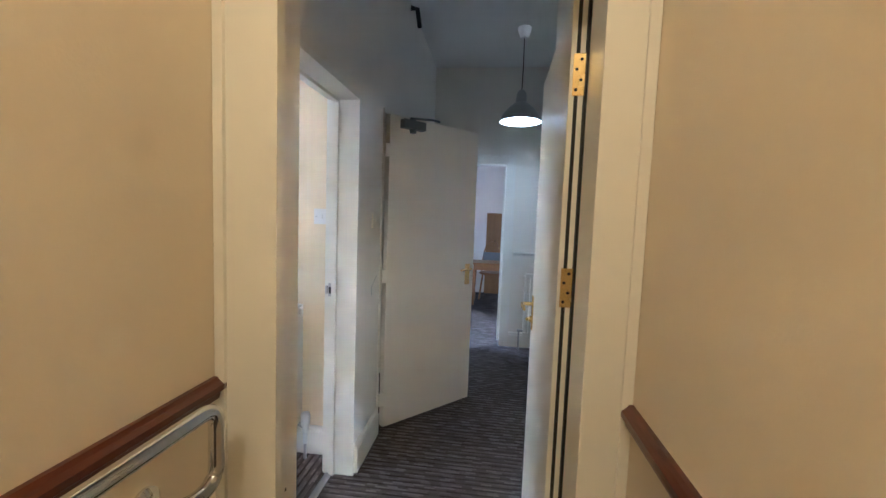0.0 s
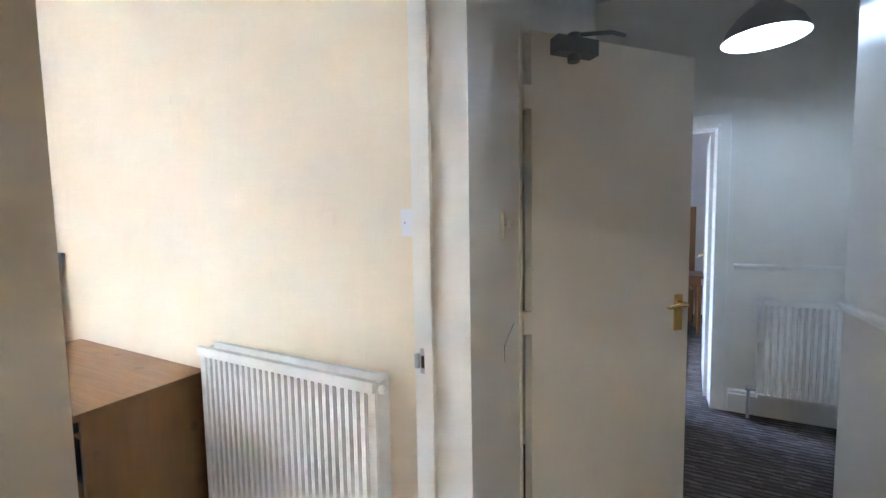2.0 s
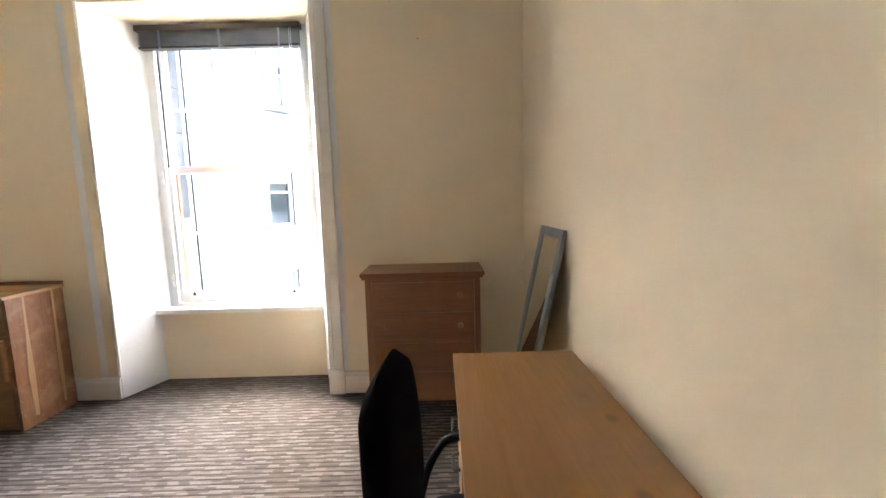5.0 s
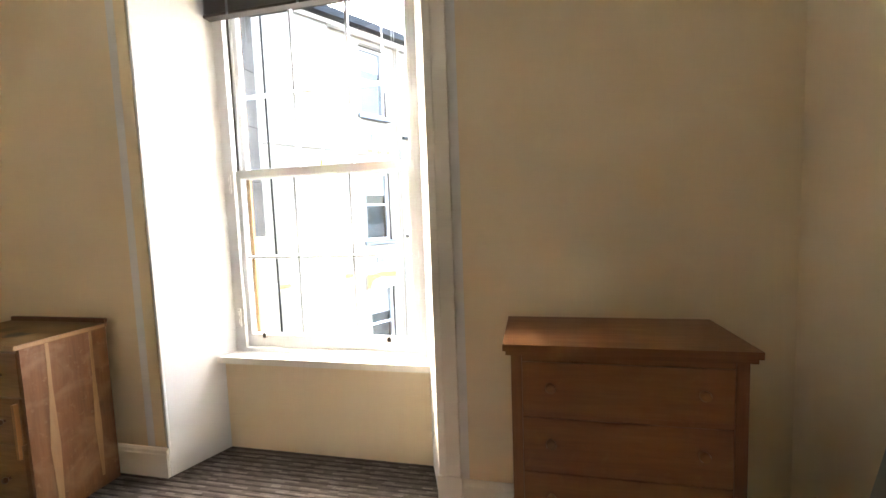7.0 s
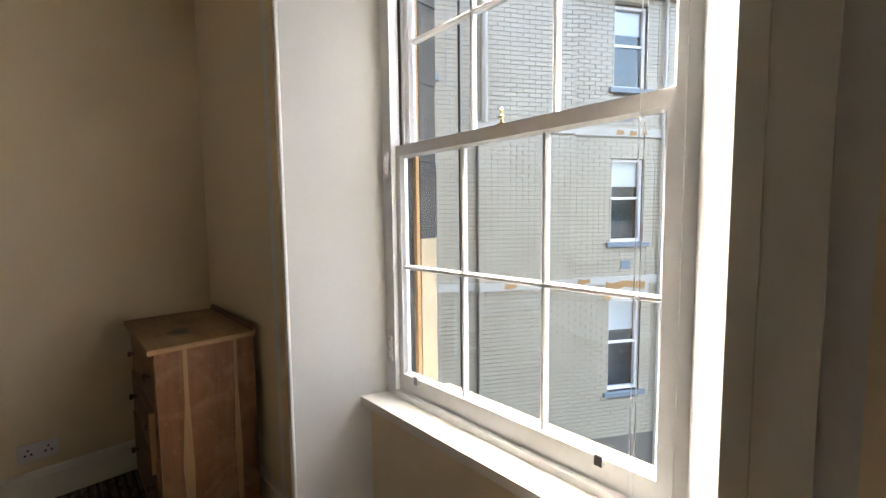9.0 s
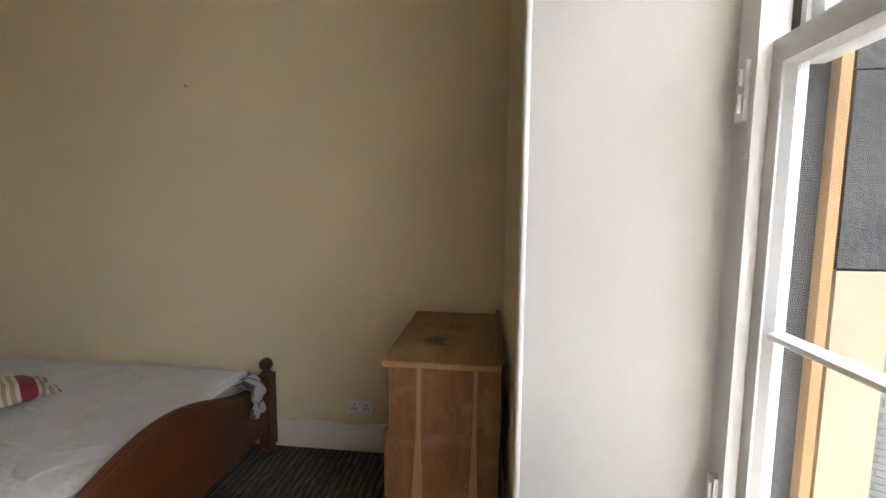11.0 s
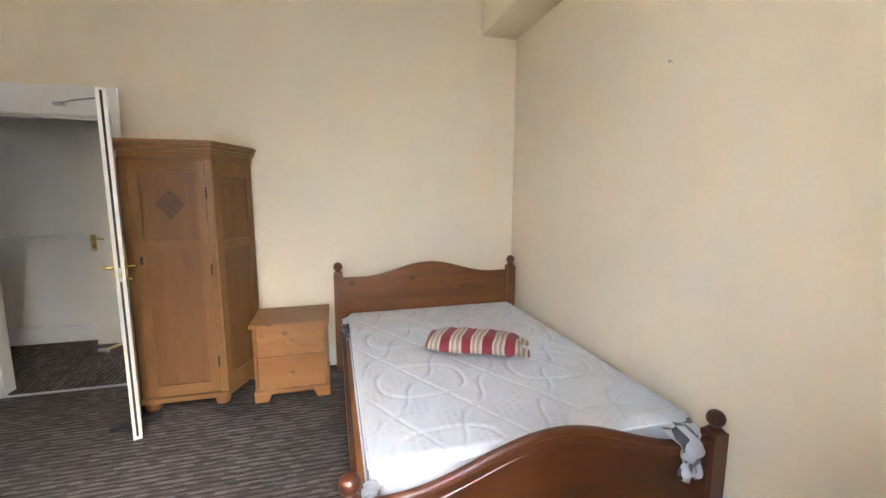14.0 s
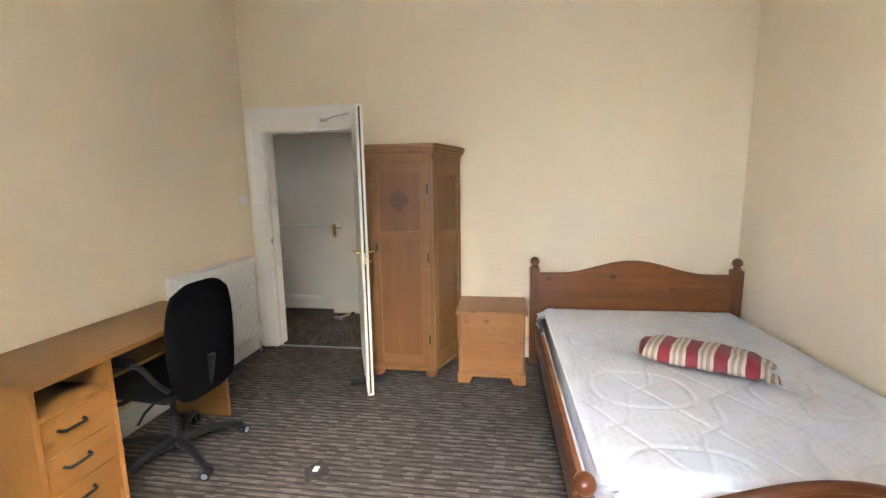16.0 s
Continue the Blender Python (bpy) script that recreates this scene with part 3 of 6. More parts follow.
# fittings: lifts, fastener, side stops
for y in (-2.60, -1.79):
    win("sash_lift", bevel(boxes((-3.916, -3.896, y - 0.012, y + 0.012, 0.672, 0.684), (-3.902, -3.896, y - 0.012, y + 0.012, 0.684, 0.704)), 0.002, 1), M_CHROME, "small chrome sash lift")
win("sash_fastener", smooth(lathe([(0.0, 0), (0.016, 0), (0.016, 0.008), (0.006, 0.010), (0.005, 0.022), (0.010, 0.028), (0.010, 0.034), (0.004, 0.038), (0.004, 0.048), (0.008, 0.054), (0.0, 0.062)], (-3.94, -2.17, 1.700), 12)), M_BRASS, "small worn brass sash fastener")
for z in (1.62, 0.80):
    win("restrictor", bevel(boxes((-3.900, -3.880, -2.768, -2.744, z - 0.055, z + 0.055), (-3.882, -3.874, -2.760, -2.752, z - 0.04, z - 0.005), (-3.882, -3.874, -2.760, -2.752, z + 0.01, z + 0.04)), 0.002, 1), M_SASH)
win("screw_cap", smooth(lathe([(0.0, 0), (0.006, 0.001), (0.005, 0.005), (0.0, 0.006)], (-3.888, -2.737, 1.50), 10, "x")), M_PLASTIC)

# blind, drawn right up
blind = thing("venetian_blind", (-3.845, -2.19, 2.56), "dark brown venetian blind gathered up in the window recess", "blind")
part("headrail", rbox(-0.025, 0.03, -0.62, 0.60, 0.125, 0.165, 0.003), M_BLIND, blind)
for k in range(13):
    zz = 0.012 + k * 0.0085
    part("slat", prism([(-0.025, zz), (0.0, zz + 0.003), (0.025, zz), (0.025, zz + 0.0015), (0.0, zz + 0.0045), (-0.025, zz + 0.0015)], "y", -0.60 + 0.002 * random.random(), 0.585), M_BLIND, blind)
part("bottom_rail", rbox(-0.026, 0.026, -0.60, 0.585, -0.002, 0.011, 0.002), M_BLIND, blind)
for y in (-0.44, 0.0, 0.44):
    part("ladder_tape", boxes((0.0265, 0.028, y - 0.008, y + 0.008, -0.002, 0.128)), M_GREYCLOTH, blind)
for y, zlo in ((0.520, -1.93), (0.532, -1.95)):
    part("pull_cord", tube([(0.030, y, 0.13), (0.031, y + 0.003, -0.8), (0.030, y - 0.004, zlo)], 0.0013, 6), M_CLOTH, blind)
part("wand", tube([(0.034, 0.47, 0.12), (0.034, 0.472, -0.52)], 0.004, 8), M_GLASS, blind, "clear plastic tilt wand")
part("cord_tail", tube(arc([(0.030, 0.530, -1.955), (0.045, 0.545, -1.970), (0.030, 0.60, -1.971), (0.01, 0.57, -1.971), (0.04, 0.55, -1.971)], 0.015, 4), 0.0015, 6), M_CLOTH, blind)

# casing, plinth and corner bead round the recess
structure("window_casing", boxes((-3.5, -3.482, -1.42, -1.345, 0.185, HB), (-3.482, -3.474, -1.405, -1.385, 0.185, HB), (-3.5, -3.475, -1.345, -1.320, 0.185, HB)), M_GLOSS, "cream painted moulded window casing", "trim")
structure("casing_plinth", rbox(-3.5, -3.468, -1.425, -1.312, 0.0, 0.185, 0.004), M_GLOSS, "cream painted plinth block", "trim")
structure("corner_bead", smooth(tube([(-3.502, -2.952, 0.175), (-3.502, -2.952, HB)], 0.009, 10)), M_SASH, "white painted rounded corner bead", "trim")
structure("corner_strip", boxes((-3.5, -3.492, -3.03, -2.962, 0.175, HB)), M_WALL, "cream painted corner strip", "trim")

# outer stone wall; its unseen height is added to shade the facade opposite
ow = boxes((-4.15, -3.952, -6.0, -2.74, -6, 8.5), (-4.15, -3.952, -1.60, 4.0, -6, 8.5), (-4.15, -3.952, -2.74, -1.60, -6, 0.54), (-4.15, -3.952, -2.74, -1.60, 2.70, 8.5))
structure("outer_wall", ow, M_STONE, "soot-blackened sandstone outer wall", "wall")
structure("outer_reveal_paint", boxes((-4.145, -4.05, -2.74, -2.722, 0.545, 1.29)), M_CREAM, "cream painted lower window reveal", "trim")
structure("mastic_strip", boxes((-4.040, -4.021, -2.74, -2.718, 0.56, 2.70)), M_TAN, "ochre pointing strip beside the window", "trim")
for k in range(4):
    z = 1.295 + k * 0.352
    structure("reveal_stone", bevel(boxes((-4.146 - 0.008 * random.random(), -4.05, -2.74, -2.720 - 0.005 * random.random(), z, z + 0.349)), 0.005, 2), M_STONE, "soot-blackened tooled reveal stone", "stone")
structure("stone_sill", prism([(-4.22, 0.50), (-4.22, 0.55), (-4.021, 0.585), (-4.021, 0.50)], "y", -2.72, -1.60), M_CREAM, "weathered stone window sill", "sill")
cable = tagged(part("cable", smooth(tube([(-4.49, -2.88, 6.0), (-4.485, -2.885, 2.0), (-4.495, -2.875, -4.2)], 0.008, 8)), M_BLACKPL), "black cable hanging down outside the window", "cable")

# ---- building across the courtyard ----
structure("ground", boxes((-400, 400, -400, 400, -4.5, -4.2)), M_ASPHALT, "grey asphalt courtyard", "ground")
building = thing("brick_building", (-8.216, -5.736, 0.0), "white glazed brick building with sash windows and stone sills", "building", turn=math.degrees(math.atan2(0.53, -0.85)))   # local x runs along the facade, -y faces the window
# S1 adds unseen bays beyond the visible ones, to block north-west sky light
S0, S1, ZLO, ZHI = -6.5, 17.0, -4.2, 5.40
LEFT, STEP = -0.19, 1.58      # the bays outside these stand back
COLUMN = ((3.68, 5.15), (0.88, 2.42), (-2.00, -0.22))
WINS = [(s, s + 0.68, z0, z1) for s in (2.40, 5.40, 8.40, 11.40, 14.40) for z0, z1 in COLUMN] + [(-1.72, -0.94, 3.70, 5.15)]


def back(s):
    return 0.0 if LEFT <= s < STEP else 0.12


# backing wall in pieces round the windows
def shell():
    bm = bmesh.new()
    for a, b, d in ((S0, LEFT, 0.132), (LEFT, STEP, 0.012), (STEP, S1, 0.132)):
        cols = sorted({a, b, *[w[0] for w in WINS if a < w[0] < b], *[w[1] for w in WINS if a < w[1] < b]})
        for c0, c1 in zip(cols, cols[1:]):
            zs = [(w[2], w[3]) for w in sorted(WINS, key=lambda w: w[2]) if w[0] <= c0 + 1e-6 and w[1] >= c1 - 1e-6]
            z = ZLO
            for lo, hi in zs + [(ZHI, ZHI)]:
                if lo > z:
                    box(bm, c0, c1, d, 0.45, z, lo)
                z = hi
    return bm


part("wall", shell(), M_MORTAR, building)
for a, b, z in ((LEFT - 0.06, STEP, 2.89), (STEP, S1, 2.89), (S0, LEFT, 0.17), (LEFT, STEP, 0.17), (STEP, S1, 0.17)):
    d = back((a + b) / 2)
    part("string_course", bevel(boxes((a, b, d - 0.030, d + 0.05, z - 0.072, z + 0.072)), 0.008, 2), M_BAND, building, "white painted string course")
for a, b, z in ((0.25, 0.48, 0.18), (1.72, 1.98, 0.18), (2.45, 2.62, 2.90), (2.72, 2.88, 2.89), (2.98, 3.10, 2.90), (-1.6, -1.4, 0.17)):
    d = back(a)
    part("bare_patch", prism([(a, z - 0.045), (a + 0.3 * (b - a), z - 0.062), (b, z - 0.035), (b - 0.02, z + 0.04), (a + 0.6 * (b - a), z + 0.02), (a + 0.02, z + 0.045)], "y", d - 0.0335, d - 0.028), M_TAN, building, "flaking ochre paint patch")
part("bare_patch", prism([(2.28, -0.20), (2.40, -0.20), (2.44, -0.04), (2.70, 0.04), (3.12, -0.03), (3.14, 0.12), (2.66, 0.16), (2.42, 0.11), (2.30, 0.15)], "y", 0.0865, 0.0905), M_TAN, building, "flaking ochre paint patch")
for s_ in (2.40, 5.40, 8.40, 11.40, 14.40):
    part("lintel", boxes((s_ - 0.12, s_ + 0.80, 0.092, 0.15, -0.22, 0.097)), M_BAND, building)
for s0, s1, z0, z1 in WINS:
    d = back(s0)
    part("stone_sill", bevel(boxes((s0 - 0.10, s1 + 0.10, d - 0.06, d + 0.12, z0 - 0.085, z0)), 0.008, 1), M_SLATE, building, "dark slate window sill")
    wn_ = part("window", boxes((s0, s0 + 0.05, d + 0.08, d + 0.16, z0, z1), (s1 - 0.05, s1, d + 0.08, d + 0.16, z0, z1), (s0, s1, d + 0.081, d + 0.159, z1 - 0.05, z1), (s0, s1, d + 0.081, d + 0.159, z0, z0 + 0.06)), M_SASH, building)
    zm = (z0 + z1) / 2 + 0.05
    part("meeting_rail", boxes((s0 + 0.05, s1 - 0.05, d + 0.09, d + 0.14, zm - 0.02, zm + 0.02)), M_SASH, wn_)
    part("pane", boxes((s0 + 0.05, s1 - 0.05, d + 0.118, d + 0.122, z0 + 0.06, zm - 0.02)), M_GLASS, wn_)
    part("pane", boxes((s0 + 0.05, s1 - 0.05, d + 0.138, d + 0.142, zm + 0.02, z1 - 0.05)), M_GLASS, wn_)
    # flat dark sheet in place of the room's own shade
    part("room_shade_sheet", boxes((s0, s1, d + 0.30, d + 0.32, z0, z1)), M_ROOMSHADE, wn_)
    part("roller_blind", boxes((s0 + 0.05, s1 - 0.05, d + 0.17, d + 0.175, zm + 0.22, z1 - 0.05)), M_SASH, wn_)
for s_, z in ((2.62, 3.11), (2.62, 0.37), (5.62, 3.11)):
    part("air_vent", boxes((s_, s_ + 0.19, 0.104, 0.14, z, z + 0.16)), M_SLATE, building, "dark square air brick")
part("pipe", smooth(tube([(-0.10, -0.06, 5.35), (-0.10, -0.06, 3.05), (-0.10, -0.03, 2.97)], 0.050, 12)), M_BAND, building, "white painted waste pipe")
part("downpipe", smooth(tube([(3.42, 0.06, 5.35), (3.42, 0.06, -4.2)], 0.030, 12)), M_BAND, building, "white painted downpipe")
for z in (3.26, 0.9):
    part("pipe_bracket", bevel(boxes((3.50, 3.78, 0.04, 0.125, z, z + 0.05)), 0.006, 1), M_BLACKPL, building)
part("gutter", bevel(boxes((S0, S1, -0.20, 0.0, ZHI, ZHI + 0.15)), 0.02, 2), M_BLACKPL, building, "black gutter")
part("roof", prism([(-0.14, ZHI + 0.15), (0.7, ZHI + 0.15), (3.6, ZHI + 1.2), (3.3, ZHI + 1.2)], "x", S0, S1), M_SLATE, building, "blue-grey slate roof")
part("fascia", boxes((S0, S1, -0.005, 0.45, ZHI - 0.08, ZHI - 0.001)), M_SASH, building)

# bricks: running bond; the nearest stretch one by one, the rest as one sheet of bricks
BX, BZ = 0.225, 0.075
BRICK_MESH = {}


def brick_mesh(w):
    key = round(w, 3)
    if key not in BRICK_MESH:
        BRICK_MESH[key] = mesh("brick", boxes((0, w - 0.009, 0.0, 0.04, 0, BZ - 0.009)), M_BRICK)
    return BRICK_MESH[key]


def lay_bricks():
    verts, faces, near = [], [], 0
    for r in range(int((ZHI - 0.08 + 2.9) / BZ)):
        z = -2.9 + r * BZ
        for a, b in ((S0, LEFT), (LEFT, STEP), (STEP, S1)):
            edges = [(w[0], w[1]) for w in WINS if w[2] - 0.09 < z + BZ and w[3] > z + 0.01 and a <= w[0] < b]
            s = a
            first = BX / 2 if r % 2 else BX
            w = first
            while s < b - 0.03:
                e = min(s + w, b)
                for lo, hi in edges:
                    if s < hi and e > lo:
                        if s < lo - 0.02:
                            e = lo
                        else:
                            s = e = hi
                if e > s + 0.02:
                    d = back(s + 0.01) + random.uniform(-0.0015, 0.0015)
                    if 0.0 < s < 1.5 and 0.4 < z < 2.7 and near < 300:
                        ob = new("brick", brick_mesh(e - s))
                        ob.parent = building
                        ob.location = (s, d, z)
                        near += 1
                    else:
                        n0 = len(verts)
                        for x in (s, e - 0.009):
                            for y in (d, d + 0.03):
                                for zz in (z, z + BZ - 0.009):
                                    verts.append((x, y, zz))
                        faces += [tuple(n0 + i for i in f) for f in ((0, 4, 5, 1), (0, 1, 3, 2), (4, 6, 7, 5), (1, 5, 7, 3), (0, 2, 6, 4))]
                s, w = e, BX
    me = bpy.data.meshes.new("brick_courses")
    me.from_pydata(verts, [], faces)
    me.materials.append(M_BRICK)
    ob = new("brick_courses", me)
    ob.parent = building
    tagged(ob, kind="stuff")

# ---- doors, frames and trim ----
def lever(parent, x, y, z, face, reach, drop=True):
    """Brass backplate, lever and turn-knob on a leaf face; face is the sign of the local y it stands on, reach the lever's way along x."""
    plate = part("handle_plate", bevel(boxes((x - 0.021, x + 0.021, min(y, y + face * 0.006), max(y, y + face * 0.006), z - 0.085, z + 0.065)), 0.002, 2), M_BRASS, parent, "brass backplate")
    part("lever", smooth(tube(arc([(x, y + face * 0.004, z + 0.03), (x, y + face * 0.048, z + 0.03), (x + reach * 0.05, y + face * 0.050, z + 0.032), (x + reach * 0.105, y + face * 0.046, z + 0.026)], 0.014, 5), [0.009] * 13 + [0.007], 10)), M_BRASS, plate, "curved brass lever")
    if drop:
        part("thumb_turn", smooth(lathe([(0.0, 0), (0.014, 0), (0.014, 0.006), (0.008, 0.012), (0.009, 0.022), (0.0, 0.026)], (x, y + face * 0.006, z - 0.04), 12, "y") if face > 0 else tube([(x, y, z - 0.04), (x, y - 0.03, z - 0.04)], 0.009, 12)), M_BRASS, plate)


def door_leaf(name, hinge, turn, width, height, label, mat, thick=0.044, handles=((1, True), (-1, False)), z0=0.008, hinge_mat=None, hinges=(0.22, 1.02, 1.80)):
    """A flush fire door: slab, edge strips, hinges, handles. Local x runs from the hinge to the closing edge."""
    d = tagged(new(name), label, "door", kind="structure")
    d.matrix_world = pose(hinge[0], hinge[1], 0, 0, 0, turn)
    t = thick / 2
    part("slab", rbox(0.002, width, -t, t, z0, height, 0.003), mat, d)
    part("edge_strip", boxes((width - 0.001, width + 0.0012, -0.006, 0.006, z0 + 0.02, height - 0.01)), M_NEARBLACK, d, "dark intumescent edge strip")
    part("latch_plate", boxes((width - 0.001, width + 0.0022, -0.009, 0.009, 0.955, 1.035)), M_STEEL, d)
    part("latch", bevel(boxes((width, width + 0.011, -0.006, 0.006, 0.985, 1.005)), 0.003, 1), M_BRASS, d)
    for z in hinges:
        part("hinge", bevel(boxes((-0.030, 0.003, -t - 0.003, -t + 0.016, z - 0.04, z + 0.04)), 0.001, 1), hinge_mat or M_BRASS, d, "butt hinge")
    for face, drop in handles:
        lever(d, width - 0.06, face * t, 1.0, face, -1, drop)
    return d


# bedroom doorway: lining, stops, wide moulded casing
structure("bedroom_door_lining", boxes((0.024, 0.190, DOOR_N - 0.028, DOOR_N, 0, DZ - 0.028), (0.024, 0.190, DOOR_S, DOOR_S + 0.028, 0, DZ - 0.028), (0.024, 0.190, DOOR_S, DOOR_N, DZ - 0.028, DZ)), M_GLOSS, "white gloss door lining", "trim")
structure("bedroom_door_stop", boxes((0.060, 0.085, DOOR_N - 0.043, DOOR_N - 0.028, 0, DZ - 0.043), (0.060, 0.085, DOOR_S + 0.028, DOOR_S + 0.043, 0, DZ - 0.043), (0.060, 0.085, DOOR_S + 0.028, DOOR_N - 0.028, DZ - 0.043, DZ - 0.028)), M_GLOSS, "white gloss door stop", "trim")


def casing(y0, y1, top, inner, x, sgn, name, label, w=0.135):
    """Moulded casing round an opening in a wall that faces along x."""
    def slab(a, b, c, d, p):
        return (min(x, x + sgn * p), max(x, x + sgn * p), a, b, c, d)
    ws = 0.05        # the jamb beside the wardrobe has only a narrow strip
    rows = [slab(y1, y1 + w, 0, top + w + 0.055, 0.012), slab(y0 - ws, y0, 0, top + w + 0.055, 0.012), slab(y0, y1, top, top + w + 0.055, 0.0118)]
    bm = boxes(*rows)
    for p0, p1, pr in ((0.003, 0.018, 0.015), (w - 0.045, w - 0.031, 0.017), (w - 0.03, w - 0.002, 0.022)):
        box(bm, *slab(y1 + p0, y1 + p1, 0, top + p0 + (0.055 if p0 > 0.05 else 0), pr))
        if p1 < ws:
            box(bm, *slab(y0 - p1, y0 - p0, 0, top + p0, pr))
        zz = top + p0 + (0.055 if p0 > 0.05 else 0)
        box(bm, *slab(y0 - min(p1, ws), y1 + p1, zz, zz + p1 - p0, pr))
    return structure(name, bm, M_GLOSS, label, "trim")


casing(DOOR_S + 0.02, DOOR_N - 0.02, DZ - 0.022, 0, X_E, -1, "bedroom_door_casing", "wide white gloss moulded door casing")
structure("bedroom_jamb_architrave", bevel(boxes((0.1865, 0.234, -1.086, -0.988, 0.0, 2.02)), 0.012, 3), M_DOOR, "cream gloss rounded architrave on the corridor side", "trim")
structure("threshold_strip", prism([(0.035, 0.0), (0.045, 0.006), (0.065, 0.006), (0.075, 0.0)], "y", DOOR_S + 0.03, DOOR_N - 0.03), M_STEEL, "dull metal carpet threshold strip", "threshold")
keep = tagged(part("strike_plate", bevel(boxes((0.040, 0.060, DOOR_N - 0.0305, DOOR_N - 0.0275, 0.970, 1.040), (0.027, 0.037, DOOR_N - 0.040, DOOR_N - 0.0275, 0.985, 1.025)), 0.001, 1), M_STEEL), "small steel strike plate on the door lining", "strike plate", kind="structure")
structure("latch_hole", boxes((0.043, 0.059, DOOR_N - 0.0312, DOOR_N - 0.0306, 0.985, 1.020)), M_NEARBLACK, "dark latch hole", "trim")

door_bed = door_leaf("door_1", (-0.022, -1.030), 180 + math.degrees(math.atan2(0.318, 0.775)), 0.835, 1.995, "white gloss bedroom door standing wide open", M_DOOR)
closer_track = thing("closer_arm", (-0.034, -0.78, 2.035), "thin steel door closer arm on the casing", "door closer")
part("shoe", bevel(boxes((-0.03, 0.0, -0.03, 0.03, -0.012, 0.012)), 0.003, 1), M_STEEL, closer_track)
part("rod", smooth(tube([(-0.02, 0.0, 0.0), (-0.10, -0.12, 0.012), (-0.22, -0.30, 0.01)], 0.006, 8)), M_STEEL, closer_track)
stopper = thing("door_stop", (-0.60, -1.262, 0.0), "black rubber door stop bar under the bedroom door", "door stop", turn=-68)
part("bar", smooth(tube([(-0.13, 0.0, 0.024), (0.13, 0.0, 0.024)], 0.023, 12)), M_NEARBLACK, stopper)

# doorway from the hall
structure("hall_door_lining", boxes((0.305, 0.330, -1.295, -1.085, 0, 2.03), (1.112, 1.165, -1.205, -1.032, 0, 2.03), (0.305, 1.165, -1.295, -1.085, 2.03, 2.06)), M_DOOR, "cream gloss door lining", "trim")
structure("hall_door_stop", boxes((0.330, 0.342, -1.25, -1.20, 0, 2.03), (0.342, 1.112, -1.20, -1.145, 2.015, 2.03)), M_DOOR, "cream gloss door stop", "trim")
bmc = boxes((0.240, 0.382, -1.306, -1.29, 0, 2.05), (1.120, 1.219, -1.218, -1.20, 0, 2.14), (0.240, 1.219, -1.306, -1.29, 2.05, 2.14))
for a, b, y, p in ((0.382, 0.396, -1.29, 0.030), (0.240, 0.264, -1.29, 0.028), (1.106, 1.120, -1.20, 0.022), (1.195, 1.219, -1.20, 0.026)):
    box(bmc, a, b, y - p, y + 0.0005, 0, 2.05)
structure("hall_door_casing", bmc, M_DOOR, "cream gloss moulded door casing", "trim")
door_hall = door_leaf("door_2", (1.085, -1.020), 89.5, 0.738, 2.01, "cream gloss fire door standing open against the corridor wall", M_DOOR, thick=0.038, handles=((1, True),), hinges=())
part("hinge_edge_strip", boxes((0.0008, 0.0035, -0.005, 0.005, 0.02, 2.0)), M_NEARBLACK, door_hall, "dark intumescent strip in the hinge edge")
for z in (0.25, 1.22, 1.80):
    structure("hall_hinge_leaf", bevel(boxes((1.074, 1.110, -1.0225, -1.0182, z - 0.055, z + 0.055)), 0.001, 1), M_BRASS, "brass butt hinge leaf with screws", "hinge")
    for dz in (-0.04, -0.014, 0.014, 0.04):
        structure("hinge_screw", lathe([(0.0, 0), (0.0045, 0.0), (0.003, 0.0015), (0.0, 0.0012)], (1.088 + (0.007 if dz in (-0.014, 0.04) else -0.005), -1.0226, z + dz), 8, "y"), M_NEARBLACK, "dark hinge screw", "screw")
# no seal here: a black strip paints the shade of the open gap
structure("hall_gap_shade", boxes((1.1055, 1.1635, -1.028, -1.000, 0, 2.01)), M_NEARBLACK, "black strip standing in for the shade in the hinge-edge gap", "trim")
hcl = thing("door_closer", (0.87, -1.04, 2.07), "grey overhead door closer above the hall doorway", "door closer")
part("body", rbox(-0.09, 0.09, -0.04, 0.03, -0.03, 0.035, 0.008), M_SLATE, hcl)
part("arm", bevel(boxes((0.06, 0.24, 0.03, 0.06, -0.004, 0.004)), 0.002, 1), M_SLATE, hcl)

# corridor door on the west side, half open, with its closer
structure("closet_door_lining", boxes((0.0, 0.192, 0.27, 0.292, 0, 2.05), (0.0, 0.192, 1.068, 1.09, 0, 2.05), (0.0, 0.192, 0.292, 1.068, 2.03, 2.05)), M_CORR, "off-white door lining", "trim")
door_c = door_leaf("door_3", (0.208, 0.300), math.degrees(math.atan2(0.57, 0.515)), 0.765, 2.02, "cream painted closet door standing half open", M_CORR, z0=0.035, handles=((1, False), (-1, False)), hinge_mat=M_CORR)
cl = thing("door_closer", (0.262, 0.345, 1.965), "grey overhead closer fixed to the half-open closet door", "door closer", turn=math.degrees(math.atan2(0.57, 0.515)))
part("body", rbox(0.0, 0.165, -0.070, -0.022, -0.022, 0.030, 0.010, 3), M_SLATE, cl)
part("spindle", smooth(lathe([(0.0, -0.045), (0.02, -0.045), (0.022, -0.03), (0.022, 0.048), (0.0, 0.05)], (0.08, -0.045, 0.0), 12)), M_SLATE, cl)
part("arm", smooth(tube([(0.08, -0.045, 0.045), (0.19, -0.10, 0.047), (0.25, -0.10, 0.045)], 0.007, 8)), M_SLATE, cl)

